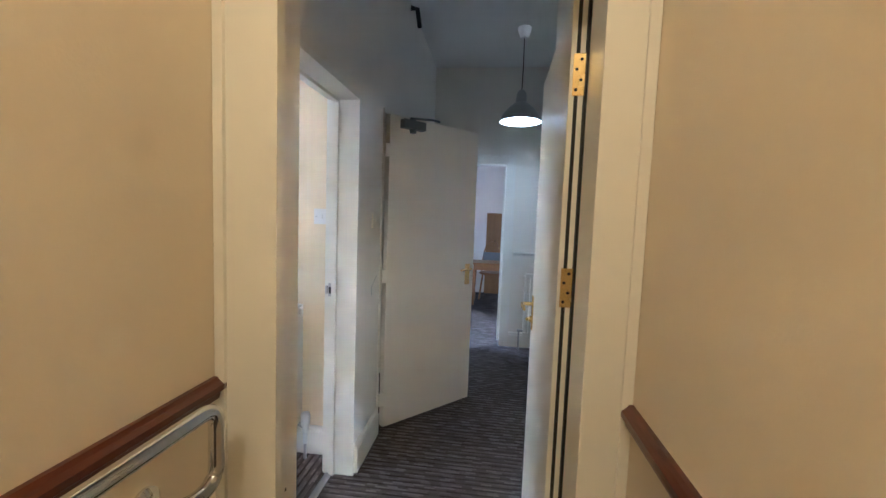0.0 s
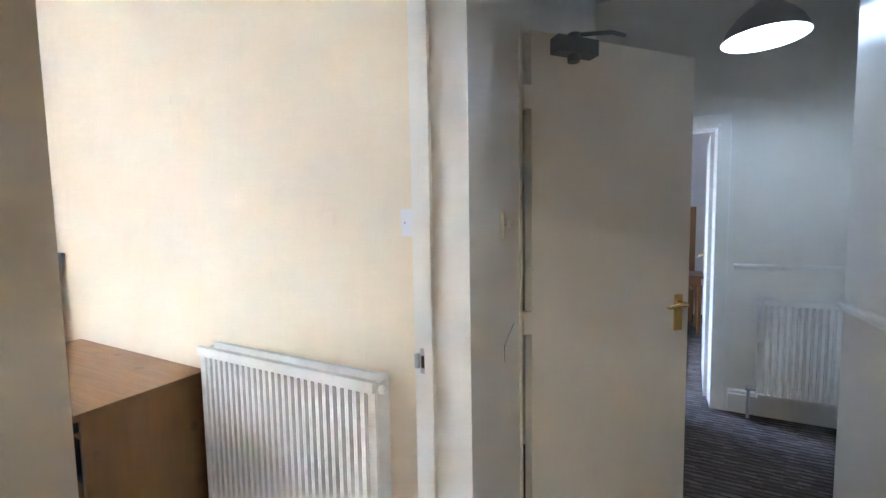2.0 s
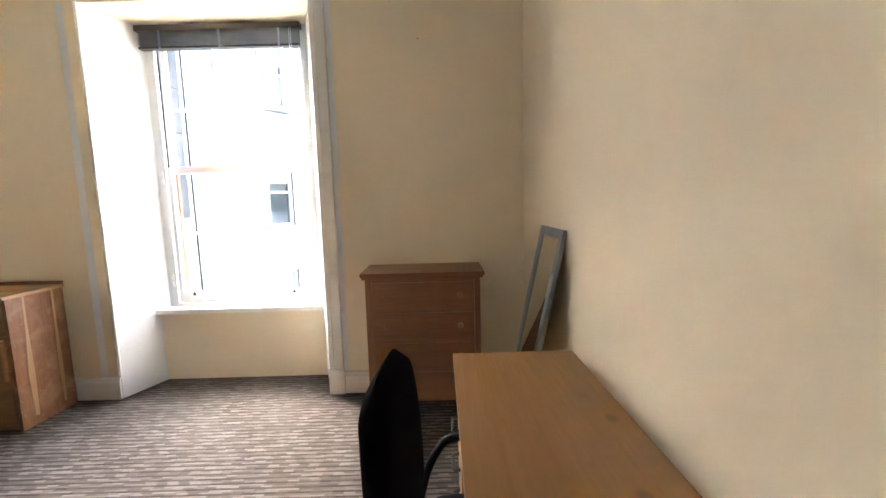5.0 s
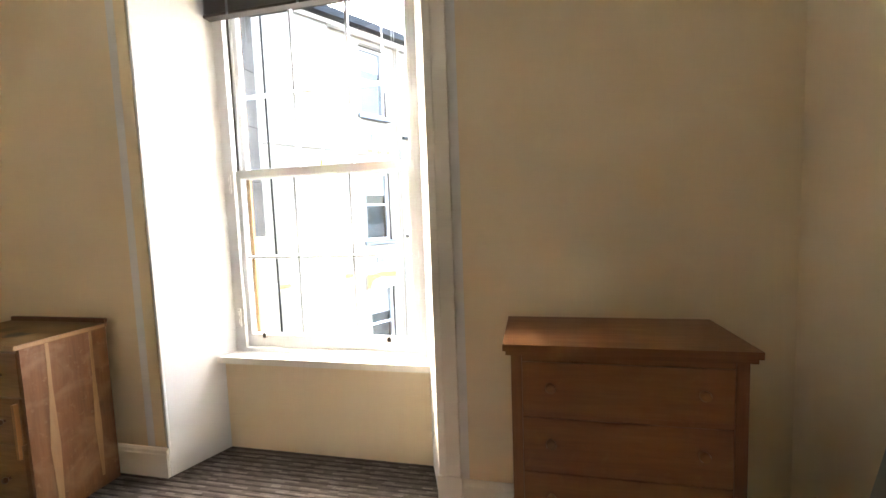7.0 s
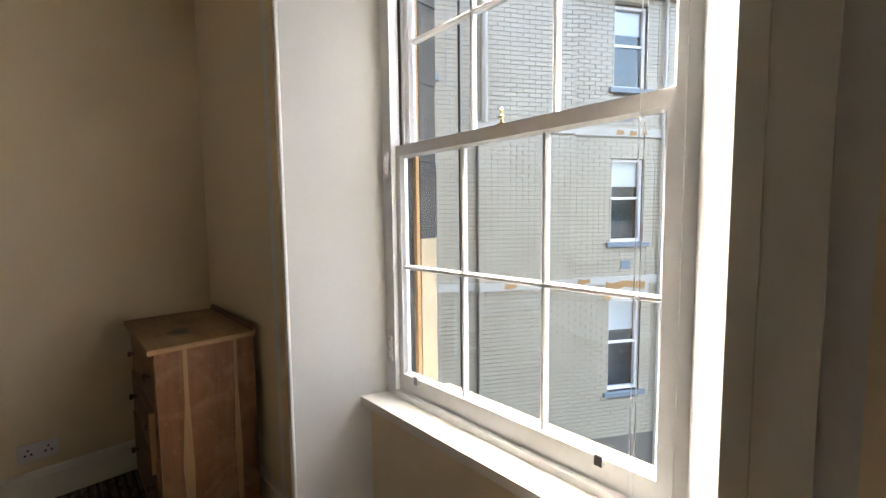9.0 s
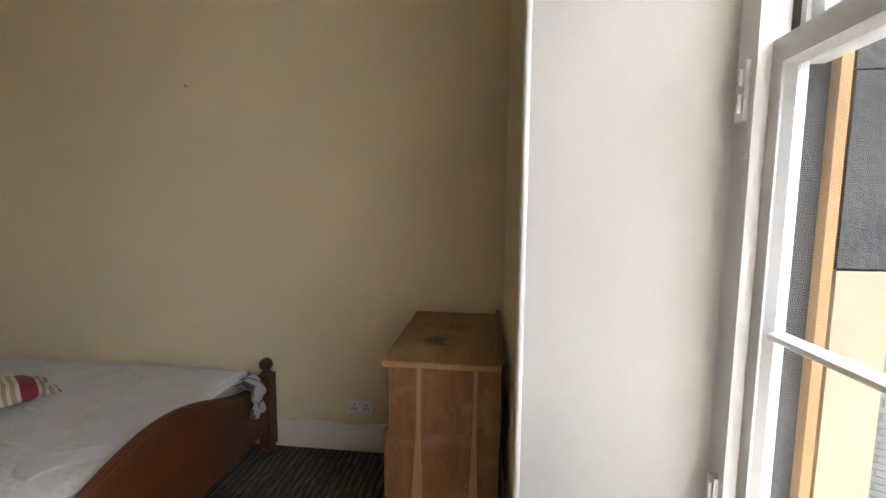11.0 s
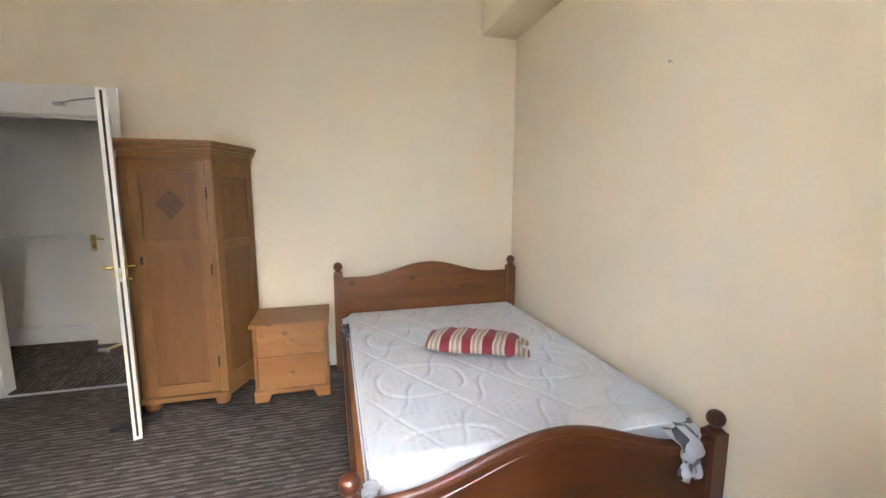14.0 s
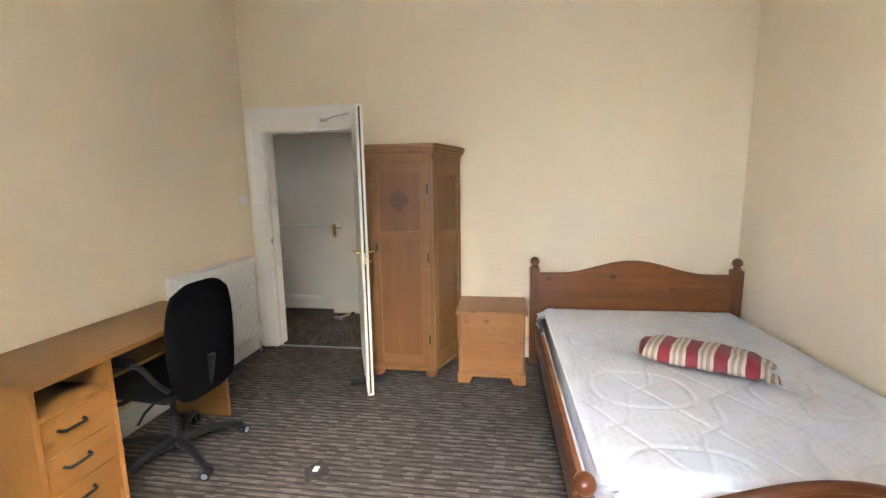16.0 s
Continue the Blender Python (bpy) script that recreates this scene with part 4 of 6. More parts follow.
# far doorway
bmf = boxes((1.0, 1.085, 2.282, 2.3, 0, 2.09), (0.25, 1.0, 2.282, 2.3, 2.005, 2.09), (1.060, 1.085, 2.274, 2.2825, 0, 2.09), (0.25, 1.085, 2.274, 2.2822, 2.07, 2.0905), (0.165, 0.25, 2.282, 2.3, 0, 2.09))
structure("far_door_casing", bmf, M_GLOSS, "white gloss moulded door casing", "trim")
structure("far_door_lining", boxes((0.985, 1.0005, 2.285, 2.455, 0, 2.0), (0.25, 0.265, 2.285, 2.455, 0, 2.0), (0.265, 0.985, 2.285, 2.455, 1.985, 2.0055)), M_GLOSS, "white gloss door lining", "trim")
door_f = door_leaf("door_4", (0.985, 2.475), 86, 0.72, 1.98, "white painted door standing open into the far room", M_GLOSS, handles=((1, False),))

# dado rails and skirtings
def dado(name, a, b, axis, at, sgn, z=1.03, mat=None):
    """Rounded rail along a wall."""
    pr = [(0, z - 0.02), (sgn * 0.010, z - 0.018), (sgn * 0.014, z - 0.006), (sgn * 0.020, z + 0.004), (sgn * 0.018, z + 0.014), (sgn * 0.006, z + 0.020), (0, z + 0.020)]
    return structure(name, prism([(at + p[0], p[1]) for p in pr], axis, a, b), mat or M_GLOSS, "white gloss moulded dado rail", "trim")


def skirting(a, b, axis, at, sgn, h=0.165, t=0.018):
    pr = [(0, 0), (sgn * t, 0), (sgn * t, h - 0.035), (sgn * (t - 0.004), h - 0.028), (sgn * (t - 0.004), h - 0.012), (sgn * 0.006, h - 0.002), (0, h)]
    return structure("baseboard", prism([(at + p[0], p[1]) for p in pr], axis, a, b), M_GLOSS, "cream gloss moulded skirting board", "skirting")


dado("dado_rail", -0.30, 1.0, "y", 1.27, -1)
dado("dado_rail", 1.10, 2.62, "x", 2.30, -1)
dado("dado_rail", -1.04, -0.30, "y", 1.27, -1)
skirting(-1.04, 1.0, "y", 1.27, -1)
skirting(1.09, 2.62, "x", 2.30, -1)
skirting(0.0, 0.268, "y", 0.186, 1)
skirting(DOOR_N, 0.0, "y", 0.186, 1)
skirting(1.092, 2.28, "y", 0.186, 1)
skirting(1.252, 2.60, "x", 1.0, 1)
skirting(-3.48, -0.02, "x", 0.0, -1)
skirting(-3.48, -0.02, "x", Y_S, 1)
skirting(Y_S, -1.087, "y", X_E, -1)
skirting(Y_S, R_S - 0.003, "y", X_W, 1)
skirting(-1.31, 0.0, "y", X_W, 1)


def handrail(x, sgn, z):
    pr = [(0, z - 0.026), (sgn * 0.014, z - 0.026), (sgn * 0.018, z - 0.010), (sgn * 0.026, z - 0.004), (sgn * 0.026, z + 0.010), (sgn * 0.016, z + 0.018), (sgn * 0.010, z + 0.026), (0, z + 0.026)]
    return structure("wall_rail", prism([(x + p[0], p[1]) for p in pr], "y", -4.25, -1.308 if sgn > 0 else -1.222), M_RAIL, "dark mahogany moulded wall rail", "rail")


handrail(0.238, 1, 0.983)
handrail(1.221, -1, 0.963)
grab = thing("grab_rail", (0.238, -1.50, 0.85), "chrome tubular grab rail on the hall wall", "grab rail")
part("tube", smooth(tube(arc([(0.085, -0.62, 0.145), (0.085, 0.075, 0.145), (0.085, 0.075, -0.02), (0.085, -0.02, -0.02), (0.0, -0.02, -0.02)], 0.045, 7), 0.016, 16)), M_CHROME, grab)
part("flange", smooth(lathe([(0.0, 0.0), (0.036, 0.0), (0.036, 0.006), (0.024, 0.014), (0.017, 0.016), (0.0, 0.018)], (0.0, -0.02, -0.02), 20, "x")), M_CHROME, grab)
part("far_leg", smooth(tube(arc([(0.085, -0.62, 0.145), (0.085, -0.70, 0.145), (0.0, -0.70, 0.145)], 0.04, 6), 0.016, 16)), M_CHROME, grab)


def plate_switch(name, label, at, turn, mat=None, w=0.086, h=0.086, rockers=1):
    """A moulded plate with rockers and two screws; local -y faces the room."""
    s = thing(name, at, label, "switch", turn=turn)
    part("plate", bevel(boxes((-w / 2, w / 2, -0.010, 0.0, -h / 2, h / 2)), 0.003, 2), mat or M_PLASTIC, s)
    for k in range(rockers):
        x = (k - (rockers - 1) / 2) * 0.03
        part("rocker", bevel(prism([(-0.0095, -0.013), (-0.015, -0.013), (-0.0115, 0.013), (-0.0095, 0.013)], "x", x - 0.008, x + 0.008), 0.001, 1), mat or M_PLASTIC, s)
    for x in (-0.030, 0.030):
        part("screw", lathe([(0.0, 0), (0.004, 0), (0.003, -0.0015), (0.0, -0.0015)], (x, -0.010, 0.0), 8, "y"), M_STEEL, s)
    return s


plate_switch("light_switch", "white plastic single light switch by the bedroom door", (-0.076, 0.0, 1.382), 0)
plate_switch("light_switch", "painted-over light switch on the corridor wall", (0.186, 0.12, 1.37), 90, M_CORR)
sk = thing("wall_socket", (-2.70, Y_S, 0.262), "white double plug socket above the skirting", "socket", turn=180)
part("plate", bevel(boxes((-0.073, 0.073, -0.010, 0.0, -0.043, 0.043)), 0.003, 2), M_PLASTIC, sk)
for x in (-0.036, 0.036):
    for dx, dz in ((0, 0.014), (-0.011, -0.008), (0.011, -0.008)):
        part("pin_slot", boxes((x + dx - 0.004, x + dx + 0.004, -0.0106, -0.0099, dz - 0.005, dz + 0.004)), M_NEARBLACK, sk)
    part("rocker", bevel(boxes((x * 0.28 - 0.006, x * 0.28 + 0.006, -0.0135, -0.010, 0.014, 0.032)), 0.001, 1), M_PLASTIC, sk)


def nail(place, axis, sgn):
    n_ = tagged(part("picture_nail", smooth(lathe([(0.0, 0), (0.003, 0), (0.003, sgn * 0.018), (0.008, sgn * 0.019), (0.008, sgn * 0.022), (0.0, sgn * 0.023)], place, 10, axis)), M_STEEL), "small rusty picture nail in the wall", "nail")


nail((-1.731, Y_S, 2.065), "y", 1)
nail((X_W, -0.706, 2.456), "x", 1)
for x, z, h in ((-0.418, 1.40, 0.085), (-0.415, 1.10, 0.05), (-0.43, 2.28, 0.06), (-1.35, 1.95, 0.04)):
    structure("plaster_crack", prism([(x, -0.0005), (x + 0.003, -0.0030), (x + 0.007, -0.0005)], "z", z - h / 2, z + h / 2), M_WALL, "raised flake of paint along a plaster crack", "crack")
for pts in ([(0.1875, 0.10, 0.985), (0.1875, 0.20, 1.035)], [(0.1875, 0.10, 0.985), (0.1875, 0.103, 0.93)]):
    structure("wall_scratch", tube(pts, 0.0009, 6), M_SLATE, "dark scratch in the corridor paint", "scratch")

# pendant lamp
pend = thing("pendant_lamp", (PENDANT[0], PENDANT[1], 3.0), "grey metal dome pendant lamp, lit, on a black flex", "lamp")
part("ceiling_rose", smooth(lathe([(0.0, 0.0), (0.055, 0.0), (0.052, -0.03), (0.036, -0.075), (0.030, -0.082), (0.0, -0.084)], (0, 0, 0), 24)), M_PLASTIC, pend)
part("flex", tube([(0, 0, -0.08), (0.003, 0.0, -0.3), (0, 0, -0.51)], 0.004, 8), M_BLACKPL, pend)
zr = PENDANT[2] - 3.0
prof = [(0.178, 0.0), (0.170, 0.018), (0.150, 0.060), (0.115, 0.105), (0.075, 0.140), (0.046, 0.160), (0.044, 0.20), (0.040, 0.235), (0.022, 0.262), (0.0, 0.264)]
inner = [(0.0, 0.158), (0.043, 0.156), (0.072, 0.136), (0.111, 0.101), (0.146, 0.057), (0.166, 0.016), (0.1745, 0.0)]
part("shade", smooth(lathe([(r, zr + h) for r, h in prof][::-1] + [(r, zr + h) for r, h in inner][::-1], (0, 0, 0), 40)), material("enamelled_shade", (0.42, 0.42, 0.40), 0.3, second=(0.36, 0.36, 0.34), scale=6, amount=0.3, fine=90, bump=0.02), pend, "grey dome shade, white inside")
part("shade_lining", smooth(lathe([(r - 0.0015, zr + h - 0.001) for r, h in inner][::-1], (0, 0, 0), 40, caps=False)), M_PLASTIC, pend)
part("light_bulb", smooth(lathe([(0.0, zr + 0.012), (0.07, zr + 0.016), (0.095, zr + 0.020), (0.0, zr + 0.024)], (0, 0, 0), 24)), glow("bulb_glow", (0.90, 0.96, 1.0), 0.12), pend)


def radiator(name, at, turn, length, height, label, ribs, double=True):
    """A pressed-steel convector: ribbed front panel, back panel, fins, end caps, valves. Local -y faces the room."""
    r = thing(name, at, label, "radiator", turn=turn)
    pitch = (length - 0.05) / ribs
    pts = [(0.0, -0.088)]
    x = 0.025
    for k in range(ribs):
        pts += [(x + pitch * 0.08, -0.088), (x + pitch * 0.26, -0.100), (x + pitch * 0.74, -0.100), (x + pitch * 0.92, -0.088)]
        x += pitch
    pts += [(length, -0.088), (length, -0.080), (0.0, -0.080)]
    part("front_panel", prism(pts, "z", 0.03, height - 0.035), M_RAD, r)
    part("top_edge", bevel(boxes((0, length, -0.100, -0.078, height - 0.036, height)), 0.006, 2), M_RAD, r)
    part("bottom_edge", bevel(boxes((0, length, -0.098, -0.078, 0.0, 0.031)), 0.006, 2), M_RAD, r)
    part("back_panel", bevel(boxes((0, length, -0.030, -0.012, 0.0, height)), 0.005, 2), M_RAD, r)
    for x in (0.0, length - 0.003):
        part("end_panel", boxes((x, x + 0.003, -0.079, -0.029, 0.03, height - 0.012)), M_RAD, r)
    nf = int(length / 0.028)
    part("fins", boxes(*[(0.012 + k * 0.028, 0.016 + k * 0.028, -0.077, -0.031, 0.06, height - 0.03) for k in range(nf)]), M_FIN, r)
    for x, s in ((0.0, -1), (length, 1)):
        part("top_plug", smooth(lathe([(0.0, 0), (0.016, 0), (0.016, s * 0.012), (0.010, s * 0.018), (0.0, s * 0.018)], (x, -0.054, height - 0.035), 14, "x")), M_RAD, r)
        part("bracket", boxes((x - s * 0.12 - 0.012, x - s * 0.12 + 0.012, -0.013, 0.0339, 0.1, height - 0.1)), M_RAD, r)
    return r


rad = radiator("radiator", (-1.045, -0.034, 0.185), 0, 0.885, 0.705, "cream double-panel radiator on the wall beside the desk", 26)
valve = part("valve", smooth(lathe([(0.0, -0.11), (0.012, -0.11), (0.012, -0.05), (0.018, -0.045), (0.018, -0.01), (0.024, 0.0), (0.026, 0.05), (0.022, 0.066), (0.0, 0.07)], (0.925, -0.054, 0.03), 16)), M_PLASTIC, rad, "white thermostatic valve")
part("tail_pipe", smooth(tube([(0.925, -0.054, -0.17), (0.925, -0.054, -0.08)], 0.008, 10)), M_STEEL, rad)
part("valve_body", smooth(tube([(0.885, -0.054, 0.03), (0.925, -0.054, 0.01)], 0.012, 10)), M_STEEL, rad)
rad2 = radiator("radiator", (1.235, 2.266, 0.165), 0, 0.95, 0.665, "white radiator on the corridor end wall", 26)
part("valve", smooth(tube([(-0.04, -0.054, -0.16), (-0.04, -0.054, 0.05)], 0.010, 10)), M_STEEL, rad2)
part("valve_body", smooth(tube([(-0.06, -0.054, 0.045), (0.01, -0.054, 0.045)], 0.014, 10)), M_STEEL, rad2)

# loose things on the corridor floor
hm = thing("hammer", (0.86, -0.43, 0.0), "small hammer with a yellow handle on the carpet", "hammer", turn=-25)
part("handle", smooth(tube([(0.0, 0.0, 0.016), (0.17, 0.0, 0.016)], 0.012, 10)), M_YELLOW, hm)
part("head", bevel(boxes((-0.02, 0.008, -0.05, 0.055, 0.004, 0.03)), 0.004, 2), M_STEEL, hm)
part("grip", smooth(tube([(0.17, 0.0, 0.016), (0.30, 0.01, 0.016)], 0.014, 10)), M_NEARBLACK, hm)

# ---- far room ----
tb = thing("side_table", (0.84, 4.55, 0.0), "small honey pine table in the far room", "table")
part("tabletop", rbox(-0.30, 0.30, -0.25, 0.25, 0.66, 0.69, 0.006), M_PINE, tb)
part("apron", boxes((-0.26, 0.26, -0.22, 0.22, 0.57, 0.66)), M_PINE, tb)
for x in (-0.25, 0.25):
    for y in (-0.20, 0.20):
        part("leg", smooth(lathe([(0.0, 0), (0.018, 0), (0.022, 0.1), (0.016, 0.2), (0.026, 0.45), (0.026, 0.58), (0.0, 0.58)], (x, y, 0), 12)), M_PINE_V, tb)
wc = thing("hoop_back_chair", (0.86, 4.98, 0.0), "light wood hoop-back chair with a grey cushion", "chair", turn=0)
part("seat", smooth(lathe([(0.0, 0.43), (0.20, 0.43), (0.21, 0.45), (0.19, 0.465), (0.0, 0.455)], (0, 0, 0), 24)), M_PINE, wc)
part("hoop", smooth(tube([(0.17 * math.cos(a), 0.17, 0.46 + 0.56 * math.sin(a)) for a in [math.pi * k / 14 for k in range(15)]], 0.011, 8)), M_PINE_V, wc)
for k in range(5):
    x = -0.11 + k * 0.055
    part("spindle", smooth(tube([(x * 0.7, 0.16, 0.45), (x, 0.17, 0.46 + 0.54 * math.sqrt(1 - (x / 0.175) ** 2))], 0.006, 8)), M_PINE_V, wc)
for x in (-0.14, 0.14):
    for y in (-0.13, 0.13):
        part("leg", smooth(tube([(x * 1.35, y * 1.35, 0.0), (x, y, 0.44)], 0.015, 8)), M_PINE_V, wc)
cu = tagged(part("cushion", bevel(boxes((0.71, 1.01, 5.06, 5.12, 0.50, 0.80)), 0.025, 3), M_GREYCLOTH), "grey checked cushion propped on the chair", "cushion")
bd = tagged(part("wooden_board", rbox(0.74, 1.12, 5.44, 5.465, 0.0, 1.50, 0.004), M_BOARD), "tall brown wooden board leaning on the far wall", "board")

wb = tagged(part("wall_bracket", smooth(tube([(0.19, 0.93, 2.95), (0.235, 0.95, 2.95), (0.235, 1.06, 2.87)], 0.018, 10)), M_NEARBLACK), "small black bracket high on the corridor wall", "bracket")
for x, y, z in ((0.3305, -1.20, 1.02), (0.3305, -1.15, 0.62), (0.3305, -1.19, 1.66)):
    structure("screw_hole", lathe([(0.0, 0), (0.005, 0), (0.004, 0.0008), (0.0, 0.0008)], (x, y, z), 10, "x"), M_NEARBLACK, "dark screw hole in the door lining", "hole")

# ---- bedroom furniture ----
def knob(parent, x, y, z, way, mat, r=0.016):
    """A turned knob standing out along +x (way 1) or -x (way -1)."""
    pr = [(0.0, 0), (r * 0.55, 0), (r * 0.5, r * 0.6), (r * 0.95, r * 1.0), (r, r * 1.4), (r * 0.8, r * 1.8), (0.0, r * 1.95)]
    return part("knob", smooth(lathe([(a, way * b) for a, b in pr], (x, y, z), 16, "x")), mat, parent)


# desk with a drawer pedestal
desk = thing("desk", (-1.66, -0.305, 0.0), "beech laminate desk with an open shelf and drawers", "desk")
part("desktop", rbox(-0.580, 0.557, -0.245, 0.245, 0.733, 0.758, 0.003), M_DESK, desk)
part("side_panel", rbox(0.520, 0.540, -0.190, 0.235, 0.0, 0.733, 0.002), M_DESK_V, desk)
part("side_panel", rbox(-0.572, -0.552, -0.232, 0.235, 0.0, 0.733, 0.002), M_DESK_V, desk)
part("side_panel", rbox(-0.266, -0.246, -0.232, 0.235, 0.0, 0.733, 0.002), M_DESK_V, desk)
part("back_panel", boxes((-0.552, 0.520, 0.205, 0.220, 0.33, 0.733)), M_DESK, desk)
part("shelf", rbox(-0.552, -0.266, -0.231, 0.204, 0.598, 0.616, 0.002), M_DESK, desk)
part("pedestal_back", boxes((-0.552, -0.266, 0.190, 0.2045, 0.03, 0.597)), M_DESK, desk)
part("plinth", boxes((-0.552, -0.266, -0.205, -0.190, 0.0, 0.128)), M_DESK, desk)
part("keyboard_shelf", boxes((-0.245, 0.519, -0.13, 0.20, 0.585, 0.601)), M_DESK, desk)
for k in range(3):
    z0 = 0.130 + k * 0.156
    dr = part("drawer", rbox(-0.549, -0.269, -0.231, -0.213, z0, z0 + 0.152, 0.002), M_DESK, desk)
    part("drawer_box", boxes((-0.540, -0.278, -0.212, 0.18, z0 + 0.015, z0 + 0.13)), M_DESK, dr)
    zc = z0 + 0.092
    part("handle", smooth(tube(arc([(-0.492, -0.229, zc), (-0.487, -0.257, zc - 0.004), (-0.397, -0.257, zc - 0.004), (-0.392, -0.229, zc)], 0.014, 4), 0.0065, 8)), M_NEARBLACK, dr, "dark bow handle")

# swivel chair
chair = thing("office_chair", (-1.540, -0.470, 0.0), "black fabric office swivel chair pushed up to the desk", "chair", turn=-5)
hub = part("base", smooth(lathe([(0.0, 0.055), (0.045, 0.055), (0.05, 0.075), (0.045, 0.115), (0.03, 0.125), (0.0, 0.125)], (0, 0, 0), 20)), M_BLACKPL, chair)
for k in range(5):
    a = radians(-41 + 72 * k)
    c, s = math.cos(a), math.sin(a)
    leg = part("leg", smooth(tube([(0.03 * c, 0.03 * s, 0.095), (0.15 * c, 0.15 * s, 0.105), (0.24 * c, 0.24 * s, 0.092), (0.325 * c, 0.325 * s, 0.068)], [0.030, 0.024, 0.021, 0.018], 10)), M_BLACKPL, chair)
    cas = part("caster", smooth(tube([(0.325 * c, 0.325 * s, 0.085), (0.325 * c, 0.325 * s, 0.045)], 0.011, 8)), M_BLACKPL, leg)
    for o in (-0.014, 0.014):
        ax = Vector((-math.sin(a + 0.7), math.cos(a + 0.7), 0))
        ctr = Vector((0.335 * c, 0.335 * s, 0.027)) + ax * o
        whl = smooth(tube([ctr - ax * 0.009, ctr + ax * 0.009], 0.0265, 18))
        part("wheel", whl, M_BLACKPL, leg)
        part("wheel_ring", smooth(tube([ctr - ax * 0.0098, ctr + ax * 0.0098], 0.016, 16)), M_GREYCLOTH, leg)
part("gas_column", smooth(lathe([(0.0, 0.12), (0.026, 0.12), (0.026, 0.25), (0.016, 0.255), (0.016, 0.40), (0.0, 0.40)], (0, 0, 0), 16)), M_BLACKPL, chair)
part("mechanism", rbox(-0.07, 0.07, -0.16, 0.10, 0.385, 0.425, 0.008), M_BLACKPL, chair)
part("tilt_lever", smooth(tube([(-0.06, -0.02, 0.40), (-0.20, -0.05, 0.37), (-0.25, -0.06, 0.335)], 0.007, 8)), M_BLACKPL, chair)


def pad(w, d, h, rnd, dome, n=18):
    """An upholstered pad: a rounded slab with a swelling face."""
    bm = bmesh.new()
    grid = {}
    for side in (1, -1):
        for i in range(n + 1):
            for j in range(n + 1):
                u, v = 2 * i / n - 1, 2 * j / n - 1
                x, y = u * math.sqrt(1 - 0.5 * (v ** rnd if rnd % 2 == 0 else abs(v) ** rnd) * 0.55), v * math.sqrt(1 - 0.5 * (abs(u) ** rnd) * 0.55)
                edge = max(0.0, 1 - max(abs(u), abs(v)) ** 6) ** 0.5
                z = side * h / 2 * edge * (1 + (dome if side > 0 else 0) * (1 - u * u) * (1 - v * v))
                rim = i in (0, n) or j in (0, n)
                key = (i, j, 0 if rim else side)
                if key not in grid:
                    grid[key] = bm.verts.new((x * w / 2, y * d / 2, 0 if rim else z))
    for side in (1, -1):
        for i in range(n):
            for j in range(n):
                q = []
                for a, b in ((i, j), (i + 1, j), (i + 1, j + 1), (i, j + 1)):
                    rim = a in (0, n) or b in (0, n)
                    q.append(grid[(a, b, 0 if rim else side)])
                bm.faces.new(q if side > 0 else q[::-1])
    return bm


seat = pad(0.47, 0.46, 0.10, 4, 0.15)
bmesh.ops.translate(seat, verts=seat.verts[:], vec=(0, 0.02, 0.475))
part("seat", smooth(seat, 70), M_FABRIC, chair)
part("seat_pan", rbox(-0.20, 0.20, -0.19, 0.21, 0.425, 0.450, 0.012), M_BLACKPL, chair)
bk = pad(0.435, 0.615, 0.075, 4, 0.45, 20)
for v in bk.verts:
    taper = 1 - 0.17 * (v.co.y / 0.30) ** 2 if v.co.y > 0 else 1 + 0.06 * v.co.y / 0.28
    v.co.x *= taper
    v.co.z += 0.12 * (v.co.x ** 2) + 0.20 * (v.co.y - 0.05) ** 2
bmesh.ops.transform(bk, matrix=pose(0.005, -0.228, 0.702, 93, 0, 0), verts=bk.verts[:])
part("backrest", smooth(bk, 70), M_FABRIC, chair)
part("back_bar", smooth(tube(arc([(0, -0.10, 0.405), (0, -0.24, 0.41), (0, -0.285, 0.62)], 0.06, 6), 0.022, 10)), M_BLACKPL, chair)
for s in (-1, 1):
    part("armrest", smooth(tube(arc([(s * 0.17, 0.06, 0.42), (s * 0.265, 0.06, 0.42), (s * 0.275, 0.10, 0.64), (s * 0.27, -0.14, 0.655), (s * 0.25, -0.20, 0.56), (s * 0.20, -0.215, 0.50)], 0.045, 5), 0.0125, 10)), M_BLACKPL, chair)
    part("arm_pad", bevel(boxes((s * 0.273 - 0.022, s * 0.273 + 0.022, -0.10, 0.08, 0.655, 0.680)), 0.008, 3), M_BLACKPL, chair)

# chest of four drawers by the window
chest = thing("chest_of_drawers", (-3.245, -0.705, 0.0), "varnished brown oak chest of four drawers with wooden knobs", "chest")
CB0, CB1, CY = -0.155, 0.180, 0.350
part("top", bevel(boxes((-0.170, 0.205, -0.375, 0.375, 0.934, 0.957)), 0.006, 3), M_CHEST, chest)
part("top_moulding", bevel(boxes((-0.160, 0.195, -0.366, 0.366, 0.918, 0.934)), 0.004, 2), M_CHEST, chest)
for y in (-CY, CY - 0.02):
    part("side_panel", rbox(CB0, CB1, y, y + 0.02, 0.135, 0.918, 0.002), M_CHEST_V, chest)
part("back_panel", boxes((CB0, CB0 + 0.01, -CY + 0.02, CY - 0.02, 0.135, 0.918)), M_CHEST, chest)
for y in (-CY, CY - 0.035):
    for x in (CB0, CB1 - 0.034):
        part("leg", prism([(x, y), (x + 0.035, y), (x + 0.035, y + 0.035), (x, y + 0.035)], "z", 0.0, 0.917), M_CHEST_V, chest)
